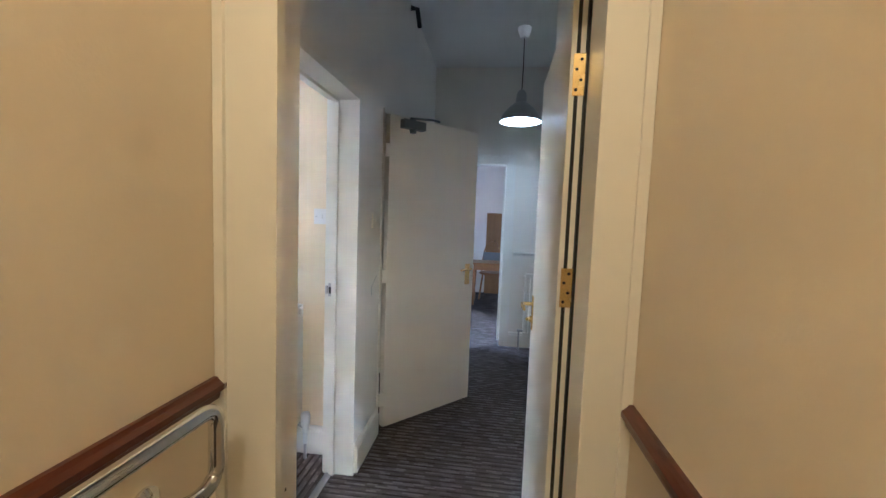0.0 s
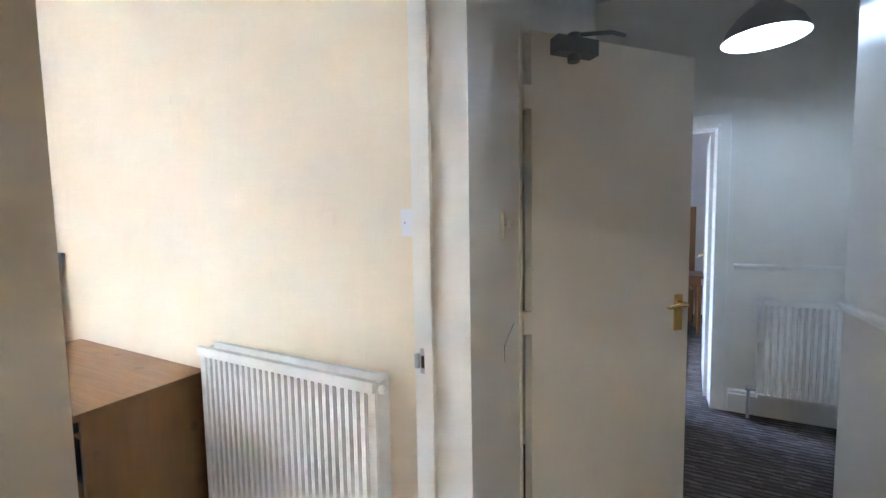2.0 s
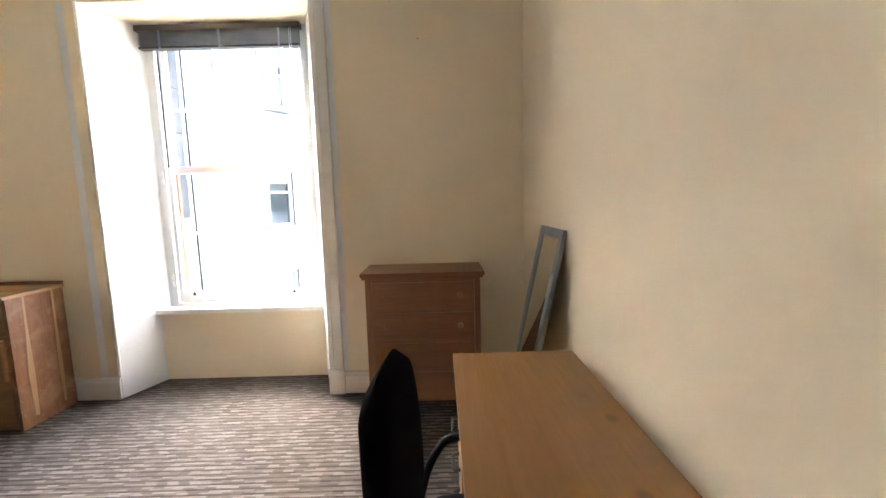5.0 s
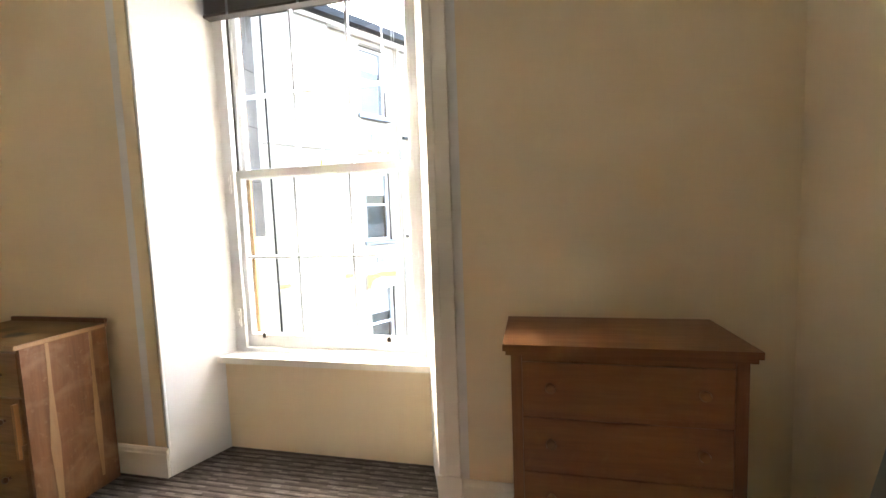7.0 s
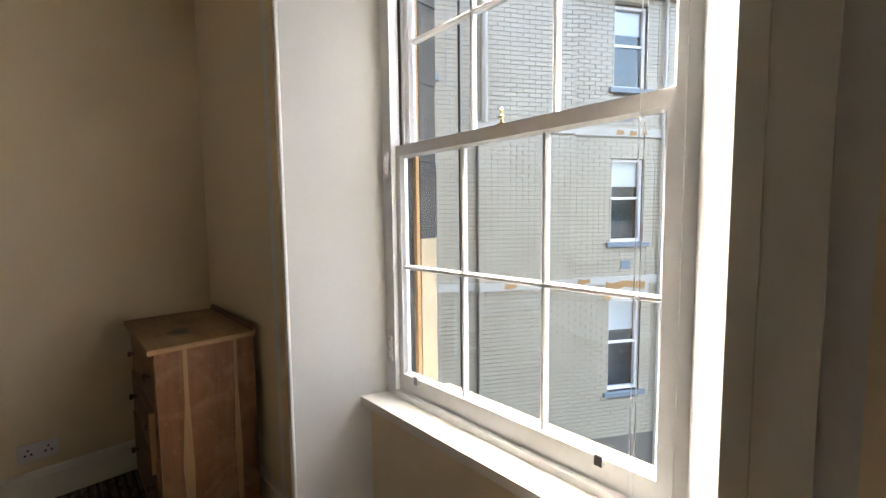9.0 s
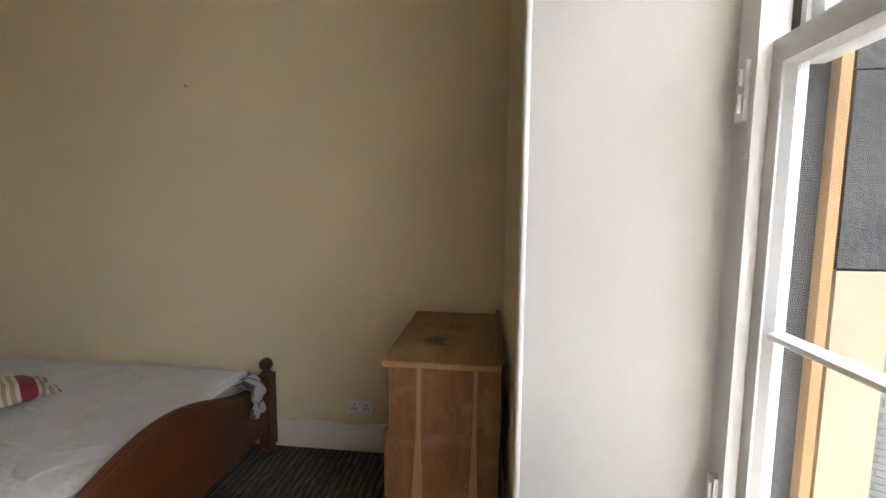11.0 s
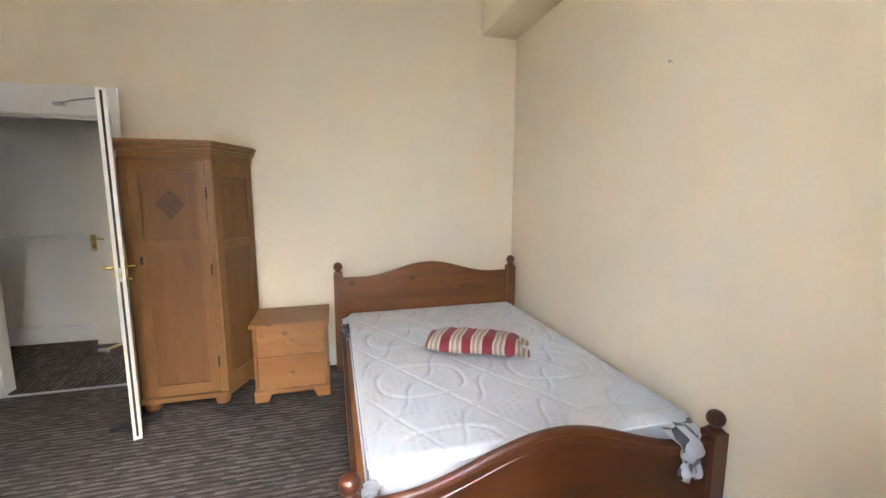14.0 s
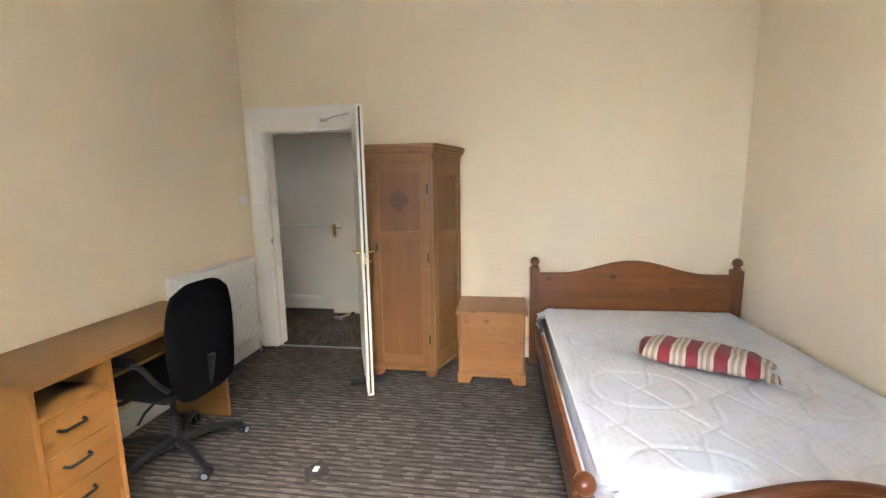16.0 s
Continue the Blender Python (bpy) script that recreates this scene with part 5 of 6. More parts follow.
for k in range(5):
    z = 0.135 + k * 0.190
    part("drawer_rail", boxes((CB0 + 0.012, CB1 - 0.002, -CY + 0.036, CY - 0.036, z - 0.0 if k else 0.135, z + (0.016 if k < 4 else 0.0225))), M_CHEST, chest)
for k in range(4):
    z = 0.151 + k * 0.190
    dr = part("drawer", rbox(CB1 - 0.022, CB1 + 0.001, -CY + 0.038, CY - 0.038, z + 0.002, z + 0.172, 0.003), M_CHEST, chest)
    for y in (-0.225, 0.225):
        knob(dr, CB1 + 0.001, y, z + 0.095, 1, M_OLD if k > 1 and y < 0 else M_PINE, 0.017)

def scuffed(m, pale, amount, size):
    """Pale rubbed blotches and thin scratches laid over a wood."""
    n, l = m.node_tree.nodes, m.node_tree.links
    b = n["Principled BSDF"]
    old = b.inputs["Base Color"].links[0].from_socket
    tc = n.new("ShaderNodeTexCoord")
    for scale, lo, hi, amt in ((size, 0.50, 0.72, amount), (size * 6, 0.60, 0.70, amount * 0.7)):
        nz = n.new("ShaderNodeTexNoise")
        nz.inputs["Scale"].default_value, nz.inputs["Detail"].default_value, nz.inputs["Distortion"].default_value = scale, 7, 1.2
        l.new(tc.outputs["Object"], nz.inputs["Vector"])
        mr = n.new("ShaderNodeMapRange")
        mr.inputs["From Min"].default_value, mr.inputs["From Max"].default_value, mr.inputs["To Max"].default_value = lo, hi, amt
        l.new(nz.outputs["Fac"], mr.inputs["Value"])
        mx = n.new("ShaderNodeMixRGB")
        mx.inputs["Color2"].default_value = hexa(pale)
        l.new(old, mx.inputs["Color1"])
        l.new(mr.outputs["Result"], mx.inputs["Fac"])
        old = mx.outputs["Color"]
    l.new(old, b.inputs["Base Color"])
    return m


M_PALE = wood("bare_pale_wood", (0.40, 0.245, 0.125), (0.30, 0.165, 0.075), 0.6, "z", 0.0, 8)
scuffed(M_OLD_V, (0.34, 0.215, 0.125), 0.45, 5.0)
scuffed(M_CHEST, (0.34, 0.20, 0.09), 0.18, 3.0)

# low worn chest in the corner
low = thing("worn_chest", (-3.262, -3.588, 0.0), "worn stained oak chest with a scuffed top and drawers", "chest")


def worn_top_material():
    m = wood("scuffed_oak_top", (0.36, 0.205, 0.085), (0.20, 0.10, 0.036), 0.5, "y", 0.3, 8)
    n, l = m.node_tree.nodes, m.node_tree.links
    b = n["Principled BSDF"]
    old = b.inputs["Base Color"].links[0].from_socket
    tc = n.new("ShaderNodeTexCoord")
    for place, size, colour, amt in (((0.05, 0.10, 0.87), 0.085, (0.035, 0.032, 0.028), 0.85), ((-0.02, -0.10, 0.87), 0.11, (0.10, 0.055, 0.02), 0.6), ((0.12, 0.22, 0.87), 0.16, (0.42, 0.31, 0.17), 0.45)):
        sub = n.new("ShaderNodeVectorMath")
        sub.operation = "SUBTRACT"
        sub.inputs[1].default_value = place
        l.new(tc.outputs["Object"], sub.inputs[0])
        nz = n.new("ShaderNodeTexNoise")
        nz.inputs["Scale"].default_value, nz.inputs["Detail"].default_value = 22, 5
        l.new(tc.outputs["Object"], nz.inputs["Vector"])
        ln = n.new("ShaderNodeVectorMath")
        ln.operation = "LENGTH"
        l.new(sub.outputs[0], ln.inputs[0])
        ad = n.new("ShaderNodeMath")
        ad.operation = "MULTIPLY_ADD"
        ad.inputs[1].default_value = -0.13
        l.new(nz.outputs["Fac"], ad.inputs[0])
        l.new(ln.outputs["Value"], ad.inputs[2])
        mr = n.new("ShaderNodeMapRange")
        mr.inputs["From Min"].default_value, mr.inputs["From Max"].default_value = size * 0.2 - 0.05, size * 0.6 - 0.05
        mr.inputs["To Min"].default_value, mr.inputs["To Max"].default_value = amt, 0.0
        l.new(ad.outputs[0], mr.inputs["Value"])
        mx = n.new("ShaderNodeMixRGB")
        mx.inputs["Color2"].default_value = hexa(colour)
        l.new(old, mx.inputs["Color1"])
        l.new(mr.outputs["Result"], mx.inputs["Fac"])
        old = mx.outputs["Color"]
    l.new(old, b.inputs["Base Color"])
    return m


part("worn_edge", bevel(boxes((-0.190, 0.2085, 0.338, 0.3435, 0.853, 0.868)), 0.002, 1), M_PALE, low, "pale worn front edge")
part("top", bevel(boxes((-0.205, 0.207, -0.352, 0.342, 0.850, 0.872)), 0.004, 2), worn_top_material(), low, "scuffed stained top")
part("back_rail", bevel(boxes((-0.213, -0.195, -0.335, 0.335, 0.8725, 0.896)), 0.005, 2), M_OLD, low)
for y in (-0.335, 0.317):
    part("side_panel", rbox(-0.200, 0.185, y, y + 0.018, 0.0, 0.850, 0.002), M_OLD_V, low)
    yy = y - 0.0015 if y < 0 else y + 0.018
    for x, w0, w1 in ((0.070, 0.016, 0.034), (-0.125, 0.014, 0.024)):
        part("bare_streak", prism([(x, 0.848), (x + w0, 0.848), (x + w0 + 0.003, 0.62), (x + w1 + 0.004, 0.34), (x + w1 - 0.006, 0.06), (x + 0.004, 0.06), (x - 0.005, 0.34), (x + 0.002, 0.62)], "y", yy, yy + 0.0015), M_PALE, low, "pale bare streak in the veneer")
part("back_panel", boxes((-0.200, -0.190, -0.317, 0.317, 0.05, 0.850)), M_OLD, low)
part("plinth", boxes((-0.189, 0.165, -0.317, 0.317, 0.0, 0.07)), M_OLD, low)
for k, (z0, z1, out) in enumerate(((0.075, 0.40, 0.012), (0.405, 0.62, 0.006), (0.625, 0.832, 0.0))):
    dr = part("drawer", rbox(0.165 + out, 0.187 + out, -0.313, 0.313, z0, z1, 0.003), M_OLD, low)
    part("drawer_box", boxes((-0.15, 0.165 + out, -0.300, 0.300, z0 + 0.02, z1 - 0.03)), M_OLD, dr)
    for y in (-0.21, 0.21):
        knob(dr, 0.187 + out, y, (z0 + z1) / 2, 1, M_BED_V, 0.015)
part("edge_grip", rbox(0.188, 0.212, 0.290, 0.306, 0.34, 0.60, 0.004), M_PINE_V, low, "pale wooden edge grip")

# leaning mirror
mir = thing("mirror", (-2.715, -0.012, 0.0), "tall mirror in a grey painted frame leaning on the wall", "mirror")
mir.matrix_world = pose(-2.715, -0.270, 0.0, -12.0, 0, 0)
MW, MH = 0.205, 1.258
for x0, x1, z0, z1 in ((-MW, -MW + 0.045, 0, MH), (MW - 0.045, MW, 0, MH), (-MW + 0.045, MW - 0.045, 0, 0.045), (-MW + 0.045, MW - 0.045, MH - 0.045, MH)):
    part("frame", rbox(x0, x1, -0.010, 0.012, z0, z1, 0.003), M_GREY, mir)
part("mirror_glass", boxes((-MW + 0.044, MW - 0.044, -0.002, 0.001, 0.044, MH - 0.044)), M_MIRROR, mir)
part("backing", boxes((-MW + 0.01, MW - 0.01, 0.0125, 0.016, 0.01, MH - 0.01)), M_BOARD, mir)

# bedside drawers
ns = thing("bedside_cabinet", (-0.285, -2.187, 0.0), "knotty honey pine bedside cabinet with two drawers", "cabinet")
part("top", bevel(boxes((-0.245, 0.20, -0.262, 0.262, 0.538, 0.560)), 0.005, 3), M_PINE, ns)
for y in (-0.245, 0.227):
    part("side_panel", rbox(-0.215, 0.19, y, y + 0.018, 0.055, 0.538, 0.002), M_PINE_V, ns)
part("back_panel", boxes((0.180, 0.19, -0.227, 0.227, 0.055, 0.538)), M_PINE, ns)
part("base_board", bevel(boxes((-0.228, 0.19, -0.252, 0.252, 0.055, 0.078)), 0.004, 2), M_PINE, ns)
for s in (-1, 1):
    part("bracket_foot", prism([(s * 0.252, 0.0), (s * 0.165, 0.0), (s * 0.150, 0.030), (s * 0.140, 0.055), (s * 0.252, 0.055)], "x", -0.226, -0.205), M_PINE, ns)
    part("back_foot", boxes((0.15, 0.185, s * 0.215 - 0.03, s * 0.215 + 0.03, 0.0, 0.055)), M_PINE, ns)
for z0, z1 in ((0.083, 0.296), (0.322, 0.533)):
    dr = part("drawer", rbox(-0.208, -0.190, -0.2215, 0.2215, z0, z1, 0.003), M_PINE, ns)
    part("drawer_box", boxes((-0.189, 0.17, -0.215, 0.215, z0 + 0.01, z1 - 0.02)), M_PINE, dr)
    knob(dr, -0.208, 0.0, (z0 + z1) / 2, -1, M_PINE, 0.021)
part("drawer_rail", boxes((-0.217, -0.195, -0.226, 0.226, 0.301, 0.317)), M_PINE, ns)

# wardrobe with canted sides
ward = thing("wardrobe", (-0.22, -1.53, 0.0), "golden oak wardrobe with a carved panelled door and bun feet", "wardrobe")
WO = [(-0.250, 0.275), (-0.250, -0.228), (0.140, -0.382), (0.230, -0.385), (0.230, 0.385), (0.140, 0.385)]
part("carcass", prism([(p[0] + (0.012 if p[0] < 0 else 0), p[1] * 0.985) for p in WO], "z", 0.10, 1.66), M_WARD_P, ward)


def grow(o, d):
    return [(-0.250 - d, 0.275 + d * 0.6), (-0.250 - d, -0.228 - d * 0.6), (0.14, -0.382 - d), (0.23, -0.385 - d), (0.23, 0.385 + d), (0.14, 0.385 + d)]


for nm, z0, z1, d in (("plinth", 0.065, 0.10, 0.018), ("frieze", 1.66, 1.705, 0.004), ("cornice", 1.705, 1.725, 0.016), ("cornice", 1.725, 1.750, 0.030), ("cornice", 1.750, 1.775, 0.040)):
    part(nm, bevel(prism(grow(WO, d), "z", z0, z1), 0.005, 2), M_WARD_H, ward)
XF = -0.251
M_CARVED = wood("dark_carved_oak", (0.12, 0.050, 0.017), (0.075, 0.029, 0.010), 0.45, "z", 0.0, 8)
dw = part("door", rbox(XF - 0.012, XF + 0.010, 0.175, 0.234, 0.115, 1.645, 0.003), M_WARD, ward)
for y0, y1, z0, z1 in ((-0.190, -0.135, 0.115, 1.645), (-0.135, 0.175, 0.115, 0.185), (-0.135, 0.175, 1.575, 1.645), (-0.135, 0.175, 1.085, 1.145)):
    part("door_rail", rbox(XF - 0.0115, XF + 0.010, y0, y1, z0, z1, 0.003), M_WARD if z1 - z0 > 0.5 else M_WARD_H, dw)
for z0, z1 in ((0.185, 1.085), (1.145, 1.575)):
    part("door_panel", boxes((XF + 0.002, XF + 0.011, -0.135, 0.175, z0, z1)), M_WARD_P, dw)
carving = part("carving", bevel(prism([(0.02 - 0.075, 1.375), (0.02, 1.375 - 0.088), (0.02 + 0.075, 1.375), (0.02, 1.375 + 0.088)], "x", XF - 0.001, XF + 0.004), 0.002, 1), M_WARD_P, dw, "carved lozenge ornament")
for i in range(5):
    for j in range(5):
        u, v = (i - 2) * 0.026, (j - 2) * 0.026
        q = rbox(-0.006, 0.004, -0.011, 0.011, -0.011, 0.011, 0.004)
        bmesh.ops.transform(q, matrix=pose(XF, (u - v) * 0.62 + 0.02, 1.375 + (u + v) * 0.72, 45, 0, 0), verts=q.verts[:])
        part("carved_boss", q, M_CARVED, ward)
part("keyhole_plate", bevel(boxes((XF - 0.015, XF - 0.011, 0.190, 0.206, 1.00, 1.05)), 0.003, 2), M_NEARBLACK, dw)
for z in (0.32, 0.95, 1.45):
    part("hinge", boxes((XF - 0.016, XF - 0.008, -0.198, -0.188, z - 0.035, z + 0.035)), M_NEARBLACK, dw)
for s in (-1, 1):
    yj = 0.275 if s > 0 else -0.228
    part("corner_stile", rbox(XF - 0.008, XF + 0.012, min(yj, yj - s * 0.036), max(yj, yj - s * 0.036), 0.10, 1.66, 0.004), M_WARD, ward)
    a, b = Vector((-0.250, yj)), Vector((0.140, s * 0.384))
    dirn = (b - a).normalized()
    nrm = Vector((dirn.y, -dirn.x)) * (1 if s > 0 else -1)
    if nrm.y * s < 0:
        nrm = -nrm
    L = (b - a).length
    for t0, t1, z0, z1 in ((0.0, 0.06, 0.10, 1.66), (L - 0.06, L, 0.10, 1.66), (0.06, L - 0.06, 0.10, 0.20), (0.06, L - 0.06, 1.56, 1.66), (0.06, L - 0.06, 1.07, 1.13)):
        p, q = a + dirn * t0, a + dirn * t1
        part("side_frame", prism([(p + nrm * -0.004)[:], (q + nrm * -0.004)[:], (q + nrm * 0.009)[:], (p + nrm * 0.009)[:]], "z", z0, z1), M_WARD, ward)
for x, y in ((-0.205, 0.235), (-0.205, -0.19), (0.15, 0.33), (0.15, -0.33)):
    part("bun_foot", smooth(lathe([(0.0, 0), (0.028, 0), (0.042, 0.012), (0.048, 0.032), (0.040, 0.052), (0.030, 0.066), (0.0, 0.066)], (x, y, 0), 18)), M_CHEST, ward)

# double bed
bed = thing("bed", (-1.12, -3.277, 0.0), "dark stained pine double bed with curved boards and ball finials", "bed")
HX, FX, BY = 1.045, -1.045, 0.752


def post(x, y, top, ball):
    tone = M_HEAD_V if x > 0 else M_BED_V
    p = part("post", bevel(boxes((x - 0.036, x + 0.036, y - 0.036, y + 0.036, 0.03, top)), 0.008, 2), tone, bed)
    part("foot", smooth(lathe([(0.0, 0), (0.030, 0), (0.036, 0.015), (0.028, 0.03), (0.0, 0.03)], (x, y, 0), 16)), tone, p)
    part("finial", smooth(lathe([(0.0, top - 0.001), (0.030, top), (0.034, top + 0.008), (0.024, top + 0.016), (0.020, top + 0.024)] + [(ball * math.sin(a), top + 0.024 + ball * 0.86 - ball * math.cos(a)) for a in [0.55 + k * (math.pi - 0.55) / 12 for k in range(13)]], (x, y, 0), 24)), tone, p, "turned ball finial")


for y in (-BY, BY):
    post(HX, y, 0.805, 0.036)
    post(FX, y, 0.452, 0.037)


def board(x0, x1, end, apex, low, half, name, spread):
    """A bed board with a raised, curved middle."""
    pts = [(-half, low)]
    for k in range(41):
        y = half * (1 - 2 * k / 40)
        t = min(1.0, abs(y) / spread)
        pts.append((y, end + (apex - end) * (0.5 + 0.5 * math.cos(math.pi * t))))
    pts = [(half, low)] + pts[1:] + [(-half, low)]
    b = bevel(prism(pts, "x", x0, x1), 0.006, 2)
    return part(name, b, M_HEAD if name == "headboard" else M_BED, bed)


hbd = board(HX - 0.014, HX + 0.014, 0.768, 0.872, 0.30, BY - 0.034, "headboard", 0.56)
fbd = board(FX - 0.016, FX + 0.014, 0.420, 0.566, 0.13, BY - 0.034, "footboard", 0.62)
cap = []
for k in range(41):
    y = (BY - 0.034) * (1 - 2 * k / 40)
    t = min(1.0, abs(y) / 0.62)
    cap.append((FX - 0.001, y, 0.420 + 0.146 * (0.5 + 0.5 * math.cos(math.pi * t)) + 0.002))
part("top_moulding", smooth(tube(cap, 0.019, 10)), M_BED, fbd)
line = [(FX - 0.016, c[1], c[2] - 0.045) for c in cap[2:-2]]
part("scribed_line", smooth(tube(line, 0.004, 6)), M_BED_V, fbd)
for z in (0.62, 0.70):
    part("board_joint", boxes((HX - 0.0148, HX - 0.013, -BY + 0.05, BY - 0.05, z, z + 0.003)), M_BED_V, hbd)
for y in (-BY + 0.012, BY - 0.036):
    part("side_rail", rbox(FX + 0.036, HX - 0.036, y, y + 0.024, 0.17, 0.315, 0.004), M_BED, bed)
part("slat_base", boxes((FX + 0.04, HX - 0.04, -BY + 0.037, BY - 0.037, 0.255, 0.285)), M_PINE, bed)

# mattress
MX0, MX1, MY0, MY1, MB, MT = -2.095, -0.145, -3.985, -2.595, 0.286, 0.502


def quilt(x, y):
    """Depth of the stitched grooves: lattice of leaning lines with rounded loops between."""
    a, b = (x - MX0) / 0.62, (y - MY0) / 0.36
    g = 0.0
    for f in (a + b, a - b):
        d = abs((f + 0.08 * math.sin(2 * math.pi * (a - b)) + 0.5) % 1.0 - 0.5)
        g = max(g, math.exp(-(d / 0.019) ** 2))
    u, v = ((a + 0.5) % 1.0 - 0.5) * 0.62, ((b + 0.0) % 2.0 - 1.0) * 0.36
    r = (abs(u / 0.17) ** 2.6 + abs(v / 0.22) ** 2.6) ** (1 / 2.6)
    g = max(g, 0.9 * math.exp(-((r - 1) / 0.040) ** 2))
    return g


def mattress_top():
    bm = bmesh.new()
    nx, ny = 240, 172
    rows = []
    for i in range(nx + 1):
        row = []
        for j in range(ny + 1):
            x, y = MX0 + (MX1 - MX0) * i / nx, MY0 + (MY1 - MY0) * j / ny
            ex, ey = min(x - MX0, MX1 - x), min(y - MY0, MY1 - y)
            e = min(ex, ey)
            fall = 0.028 * max(0.0, 1 - e / 0.05) ** 2
            puff = 0.006 * noise.noise((x * 3, y * 3, 2.0)) + 0.003 * noise.noise((x * 9, y * 9, 5.0))
            z = MT - fall + (puff - 0.010 * quilt(x, y)) * min(1.0, e / 0.07)
            k = 0.05
            if ex < k and ey < k:      # rounded corners
                dx, dy = k - ex, k - ey
                q = math.hypot(dx, dy)
                if q > k:
                    sx = 1 if x < (MX0 + MX1) / 2 else -1
                    sy = 1 if y < (MY0 + MY1) / 2 else -1
                    x += sx * dx * (1 - k / q)
                    y += sy * dy * (1 - k / q)
            row.append(bm.verts.new((x, y, z)))
        rows.append(row)
    for a, b in zip(rows, rows[1:]):
        for j in range(ny):
            bm.faces.new((a[j], b[j], b[j + 1], a[j + 1]))
    return smooth(bm, 180)


def rounded(x0, x1, y0, y1, r, n=8):
    out = []
    for cx, cy, a0 in ((x1 - r, y1 - r, 0), (x0 + r, y1 - r, 90), (x0 + r, y0 + r, 180), (x1 - r, y0 + r, 270)):
        out += [(cx + r * math.cos(radians(a0 + 90 * k / n)), cy + r * math.sin(radians(a0 + 90 * k / n))) for k in range(n + 1)]
    return out


def ticking():
    """White damask with faint woven squares in rows."""
    m = material("quilted_ticking", (0.60, 0.605, 0.62), 0.75, second=(0.53, 0.53, 0.535), scale=3, amount=0.4, fine=500, bump=0.12, spec=0.25)
    n, l = m.node_tree.nodes, m.node_tree.links
    b = n["Principled BSDF"]
    old = b.inputs["Base Color"].links[0].from_socket
    tc = n.new("ShaderNodeTexCoord")
    br = n.new("ShaderNodeTexBrick")
    br.offset, br.inputs["Scale"].default_value = 0.5, 1.0
    br.inputs["Mortar Size"].default_value = 0.007
    br.inputs["Brick Width"].default_value, br.inputs["Row Height"].default_value = 0.045, 0.036
    br.inputs["Color1"].default_value = br.inputs["Color2"].default_value = (1, 1, 1, 1)
    br.inputs["Mortar"].default_value = (0, 0, 0, 1)
    l.new(tc.outputs["Object"], br.inputs["Vector"])
    ck = n.new("ShaderNodeTexChecker")
    ck.inputs["Scale"].default_value = 7.4
    ck.inputs["Color1"].default_value, ck.inputs["Color2"].default_value = (1, 1, 1, 1), (0, 0, 0, 1)
    l.new(tc.outputs["Object"], ck.inputs["Vector"])
    nz = n.new("ShaderNodeTexNoise")
    nz.inputs["Scale"].default_value = 4.0
    l.new(tc.outputs["Object"], nz.inputs["Vector"])
    a1 = n.new("ShaderNodeMath")
    a1.operation = "MULTIPLY"
    l.new(br.outputs["Color"], a1.inputs[0])
    l.new(ck.outputs["Color"], a1.inputs[1])
    a2 = n.new("ShaderNodeMath")
    a2.operation = "MULTIPLY"
    a2.inputs[1].default_value = 0.42
    l.new(a1.outputs[0], a2.inputs[0])
    a3 = n.new("ShaderNodeMath")
    a3.operation = "MULTIPLY"
    l.new(a2.outputs[0], a3.inputs[0])
    l.new(nz.outputs["Fac"], a3.inputs[1])
    mx = n.new("ShaderNodeMixRGB")
    mx.inputs["Color2"].default_value = (0.42, 0.39, 0.37, 1)
    l.new(a3.outputs[0], mx.inputs["Fac"])
    l.new(old, mx.inputs["Color1"])
    l.new(mx.outputs["Color"], b.inputs["Base Color"])
    return m


matt = thing("mattress", (-1.12, -3.29, MB), "white quilted double mattress with shade painted on one side", "mattress")
MO = Matrix.Translation((1.12, 3.29, -MB))


def mpart(name, bm, mat, label=""):
    bmesh.ops.transform(bm, matrix=MO, verts=bm.verts[:])
    return part(name, bm, mat, matt, label)


mpart("quilted_top", mattress_top(), ticking())
mpart("border", smooth(prism(rounded(MX0 + 0.004, MX1 - 0.004, MY0 + 0.004, MY1 - 0.004, 0.05), "z", MB, MT - 0.030), 60), M_TICK)
# shade of the side face, painted as a grey band on this side only
mpart("side_shade_band", smooth(boxes((MX0 + 0.10, MX1 - 0.06, MY1 - 0.0045, MY1 - 0.001, MB + 0.03, MT - 0.045)), 60), M_TICKSHADE, "border band painted grey for the shaded side")
for z in (MT - 0.028, MB + 0.012):
    ring = [(p[0], p[1], z) for p in rounded(MX0, MX1, MY0, MY1, 0.05)]
    mpart("piping", smooth(tube(ring + ring[:1], 0.006, 8)), M_CLOTH)


def rag(name, label, at, turn, w, h, mat2, seed):
    """A torn, crumpled scrap of cloth hanging over an edge."""
    r = thing(name, at, label, "cloth", turn=turn)
    for k, (mat, off) in enumerate(((M_CLOTH, 0.0), (mat2, 0.012))):
        bm = bmesh.new()
        n = 12
        vs = []
        for i in range(n + 1):
            row = []
            for j in range(n + 1):
                u, v = i / n - 0.5, j / n
                x = u * w * (1 - 0.45 * v) + 0.03 * noise.noise((u * 3, v * 3, seed + k)) + k * 0.018
                z = -v * h + 0.035 * noise.noise((u * 4, seed, v * 4 + k)) * v
                y = off - 0.02 * math.sin(v * 3.0) + 0.045 * noise.noise((u * 5, v * 4, seed + 3 + k))
                if v < 0.15:
                    y += 0.05 * (0.15 - v) / 0.15
                row.append(bm.verts.new((x, y, z)))
            vs.append(row)
        for a, b in zip(vs, vs[1:]):
            for j in range(n):
                bm.faces.new((a[j], b[j], b[j + 1], a[j + 1]))
        bmesh.ops.solidify(bm, geom=bm.faces[:], thickness=0.002)
        part("fold", smooth(bm, 60), mat, r)
    return r


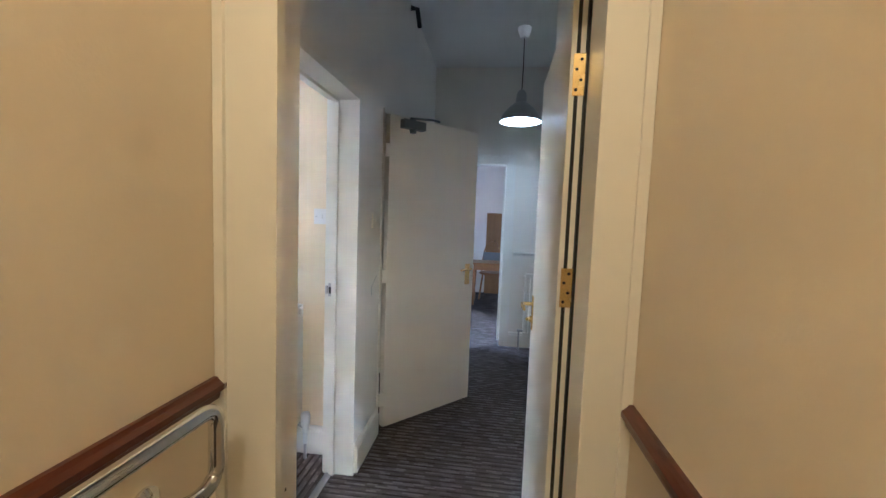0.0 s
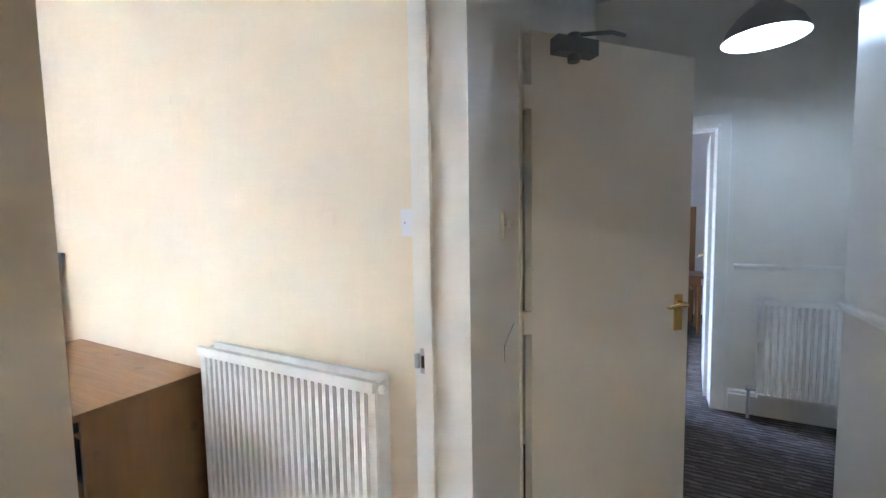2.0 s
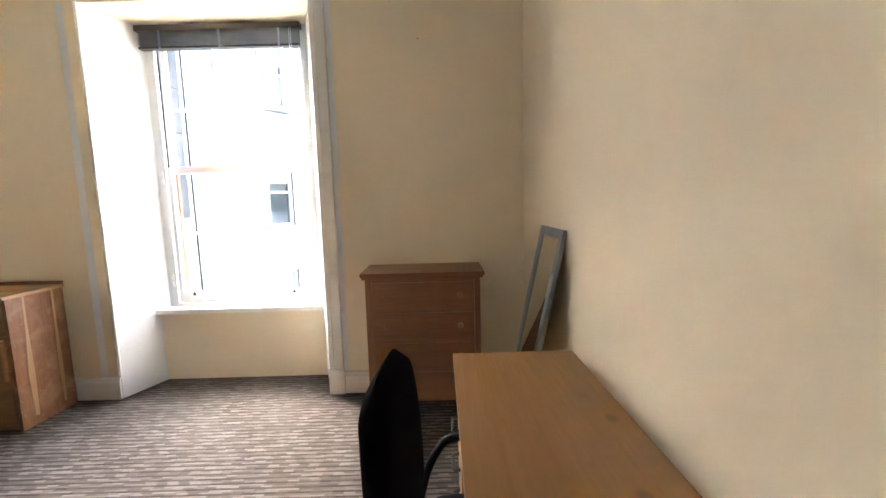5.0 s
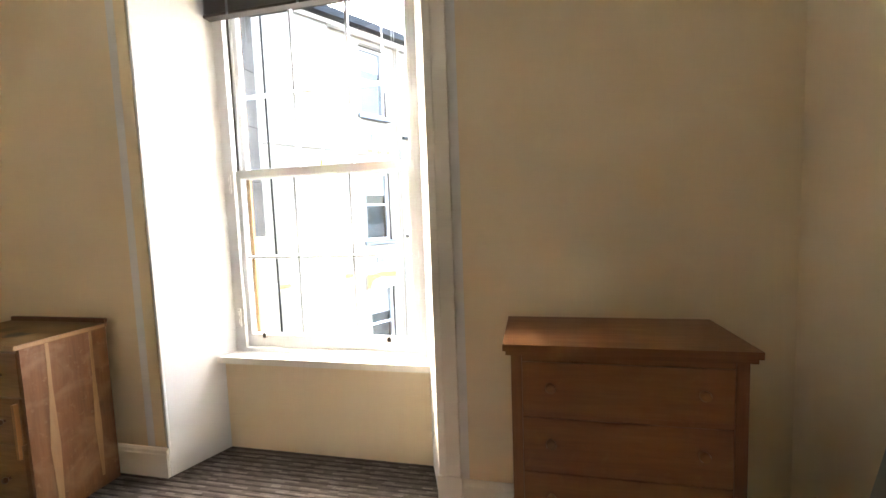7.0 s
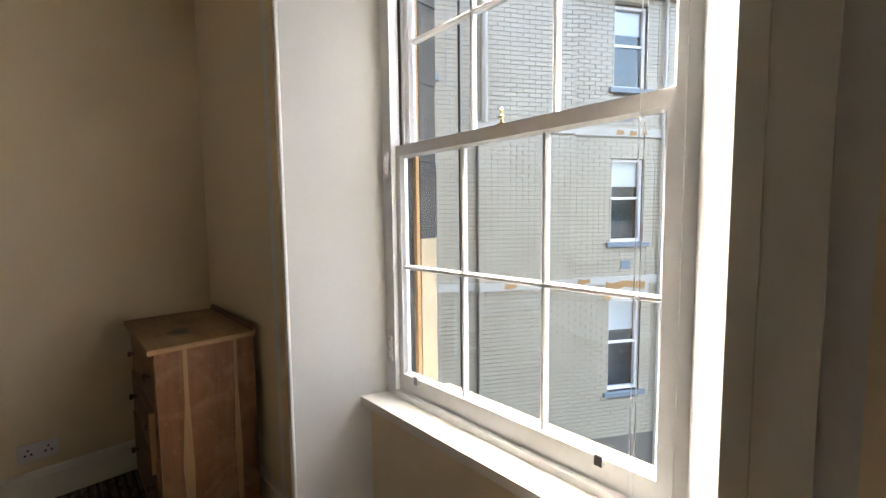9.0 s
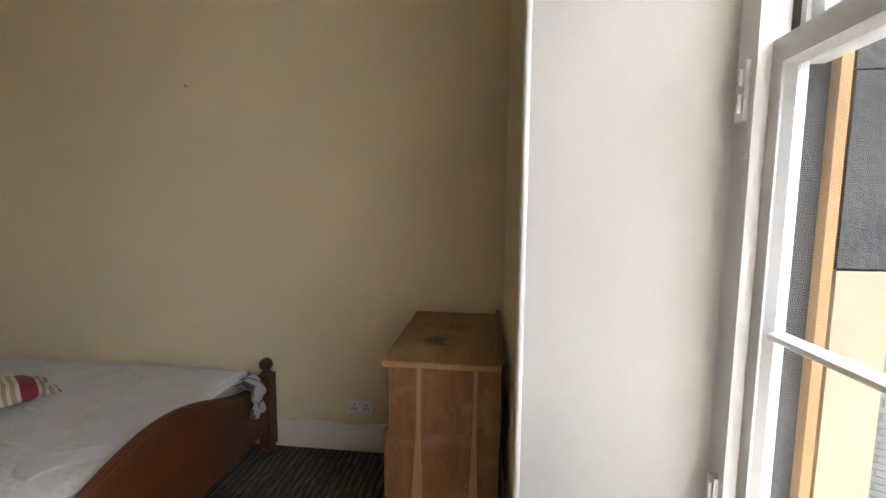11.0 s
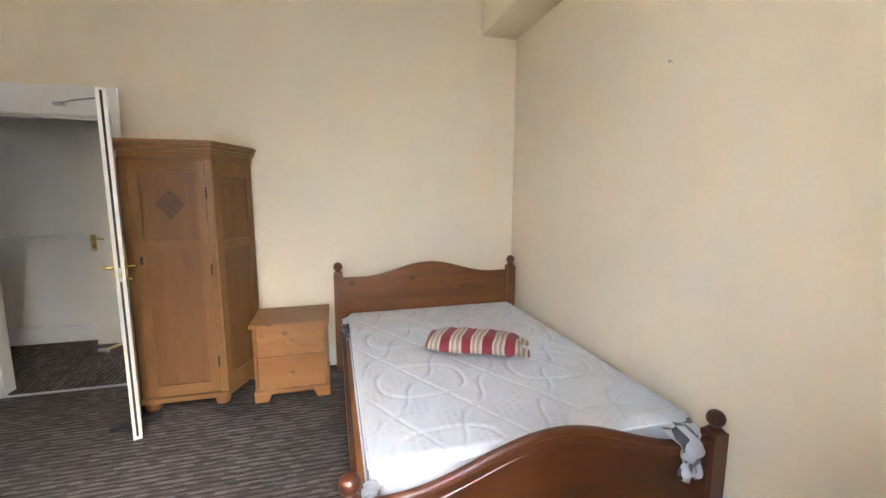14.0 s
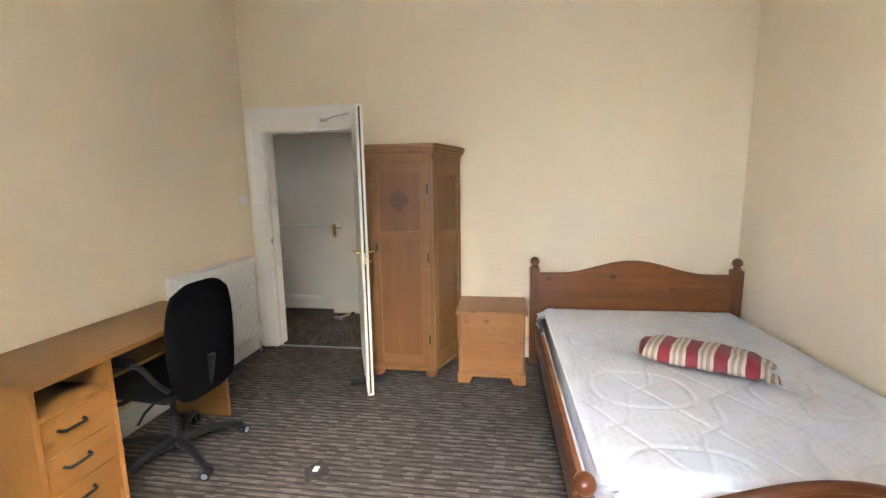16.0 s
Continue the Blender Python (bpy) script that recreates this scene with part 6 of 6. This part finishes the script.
rag("torn_cloth", "torn grey and white cloth hanging over the footboard", (-2.192, -3.87, 0.488), -80, 0.165, 0.205, M_GREYCLOTH, 4.2)
rag("torn_cloth", "torn grey cloth scrap at the mattress corner by the headboard", (-0.20, -2.575, 0.47), 175, 0.12, 0.19, M_GREYCLOTH, 8.7)
rag("torn_cloth", "torn white cloth scrap at the mattress corner", (-2.10, -2.575, 0.45), 150, 0.10, 0.17, M_CLOTH, 2.1)

# cushion: a soft flat cover folded along its length, with open corners at one end
def folded_cover(length, depth, height, pinch, seed, n1=48, n2=30):
    bm = bmesh.new()
    rings = []
    for i in range(n1 + 1):
        t = -1 + 2 * i / n1
        full = max(0.0, 1 - abs(t) ** 5) ** 0.6
        wide = 1 - pinch * max(0.0, -t - 0.45) ** 1.5 - 0.45 * max(0.0, t - 0.45)
        ring = []
        for j in range(n2):
            a = 2 * math.pi * j / n2
            c, s_ = math.cos(a), math.sin(a)
            x = depth * wide * math.copysign(abs(c) ** 0.55, c)
            z = height * (0.10 + 0.90 * full) * math.copysign(abs(s_) ** 0.85, s_) * (1.0 if s_ > 0 else 0.55)
            z *= 1 - 0.35 * max(0.0, c) ** 2
            w = 0.010 * noise.noise((x * 9, t * 5, z * 9 + seed)) + 0.005 * noise.noise((x * 26, t * 15, seed))
            ring.append(bm.verts.new((x + w + 0.018 * math.sin(t * 2.2), t * length / 2 + 0.6 * w, z + w * 0.8)))
        rings.append(ring)
    for a, b in zip(rings, rings[1:]):
        for j in range(n2):
            k = (j + 1) % n2
            bm.faces.new((a[j], a[k], b[k], b[j]))
    bm.faces.new(rings[0]), bm.faces.new(rings[-1])
    bmesh.ops.recalc_face_normals(bm, faces=bm.faces[:])
    return bm


cush = folded_cover(0.57, 0.160, 0.070, 0.25, 3.0)
cushion = tagged(part("striped_cushion", smooth(cush, 60), M_CUSHION), "rolled crimson, cream and fawn striped cushion on the mattress", "cushion")
cushion.matrix_world = pose(-1.165, -3.300, 0.548, 0, 3, -19)
for at, turn, tip, size in (((0.085, -0.255, -0.004), 30, 12, (0.13, 0.075, 0.024)), ((-0.085, -0.272, -0.024), -10, 4, (0.11, 0.068, 0.020))):
    fl = folded_cover(size[0], size[1], size[2], 0.6, at[0], 18, 14)
    bmesh.ops.transform(fl, matrix=pose(at[0], at[1], at[2], tip, 0, turn), verts=fl.verts[:])
    part("open_corner", smooth(fl, 60), M_CUSHION, cushion)

# scraps on the carpet
scrap = tagged(part("paper_scrap", bevel(boxes((-0.018, 0.018, -0.013, 0.013, 0.0, 0.006)), 0.003, 2), M_CLOTH), "small scrap of white paper on the carpet", "paper")
scrap.location = (-1.567, -1.298, 0.003)

stain = prism([(0.075 * (1 + 0.18 * math.sin(3 * a) + 0.10 * math.sin(7 * a)) * math.cos(a), 0.060 * (1 + 0.15 * math.cos(4 * a)) * math.sin(a)) for a in [2 * math.pi * k / 28 for k in range(28)]], "z", 0.0, 0.0025)
stain_ob = structure("carpet_stain", stain, material("carpet_stain", (0.035, 0.030, 0.028), 0.95, second=(0.07, 0.06, 0.055), scale=40, amount=0.9, fine=260, bump=0.6, spec=0.1), "dark trodden stain in the carpet round a paper scrap", "stain")
stain_ob.location = (-1.575, -1.305, 0.0)

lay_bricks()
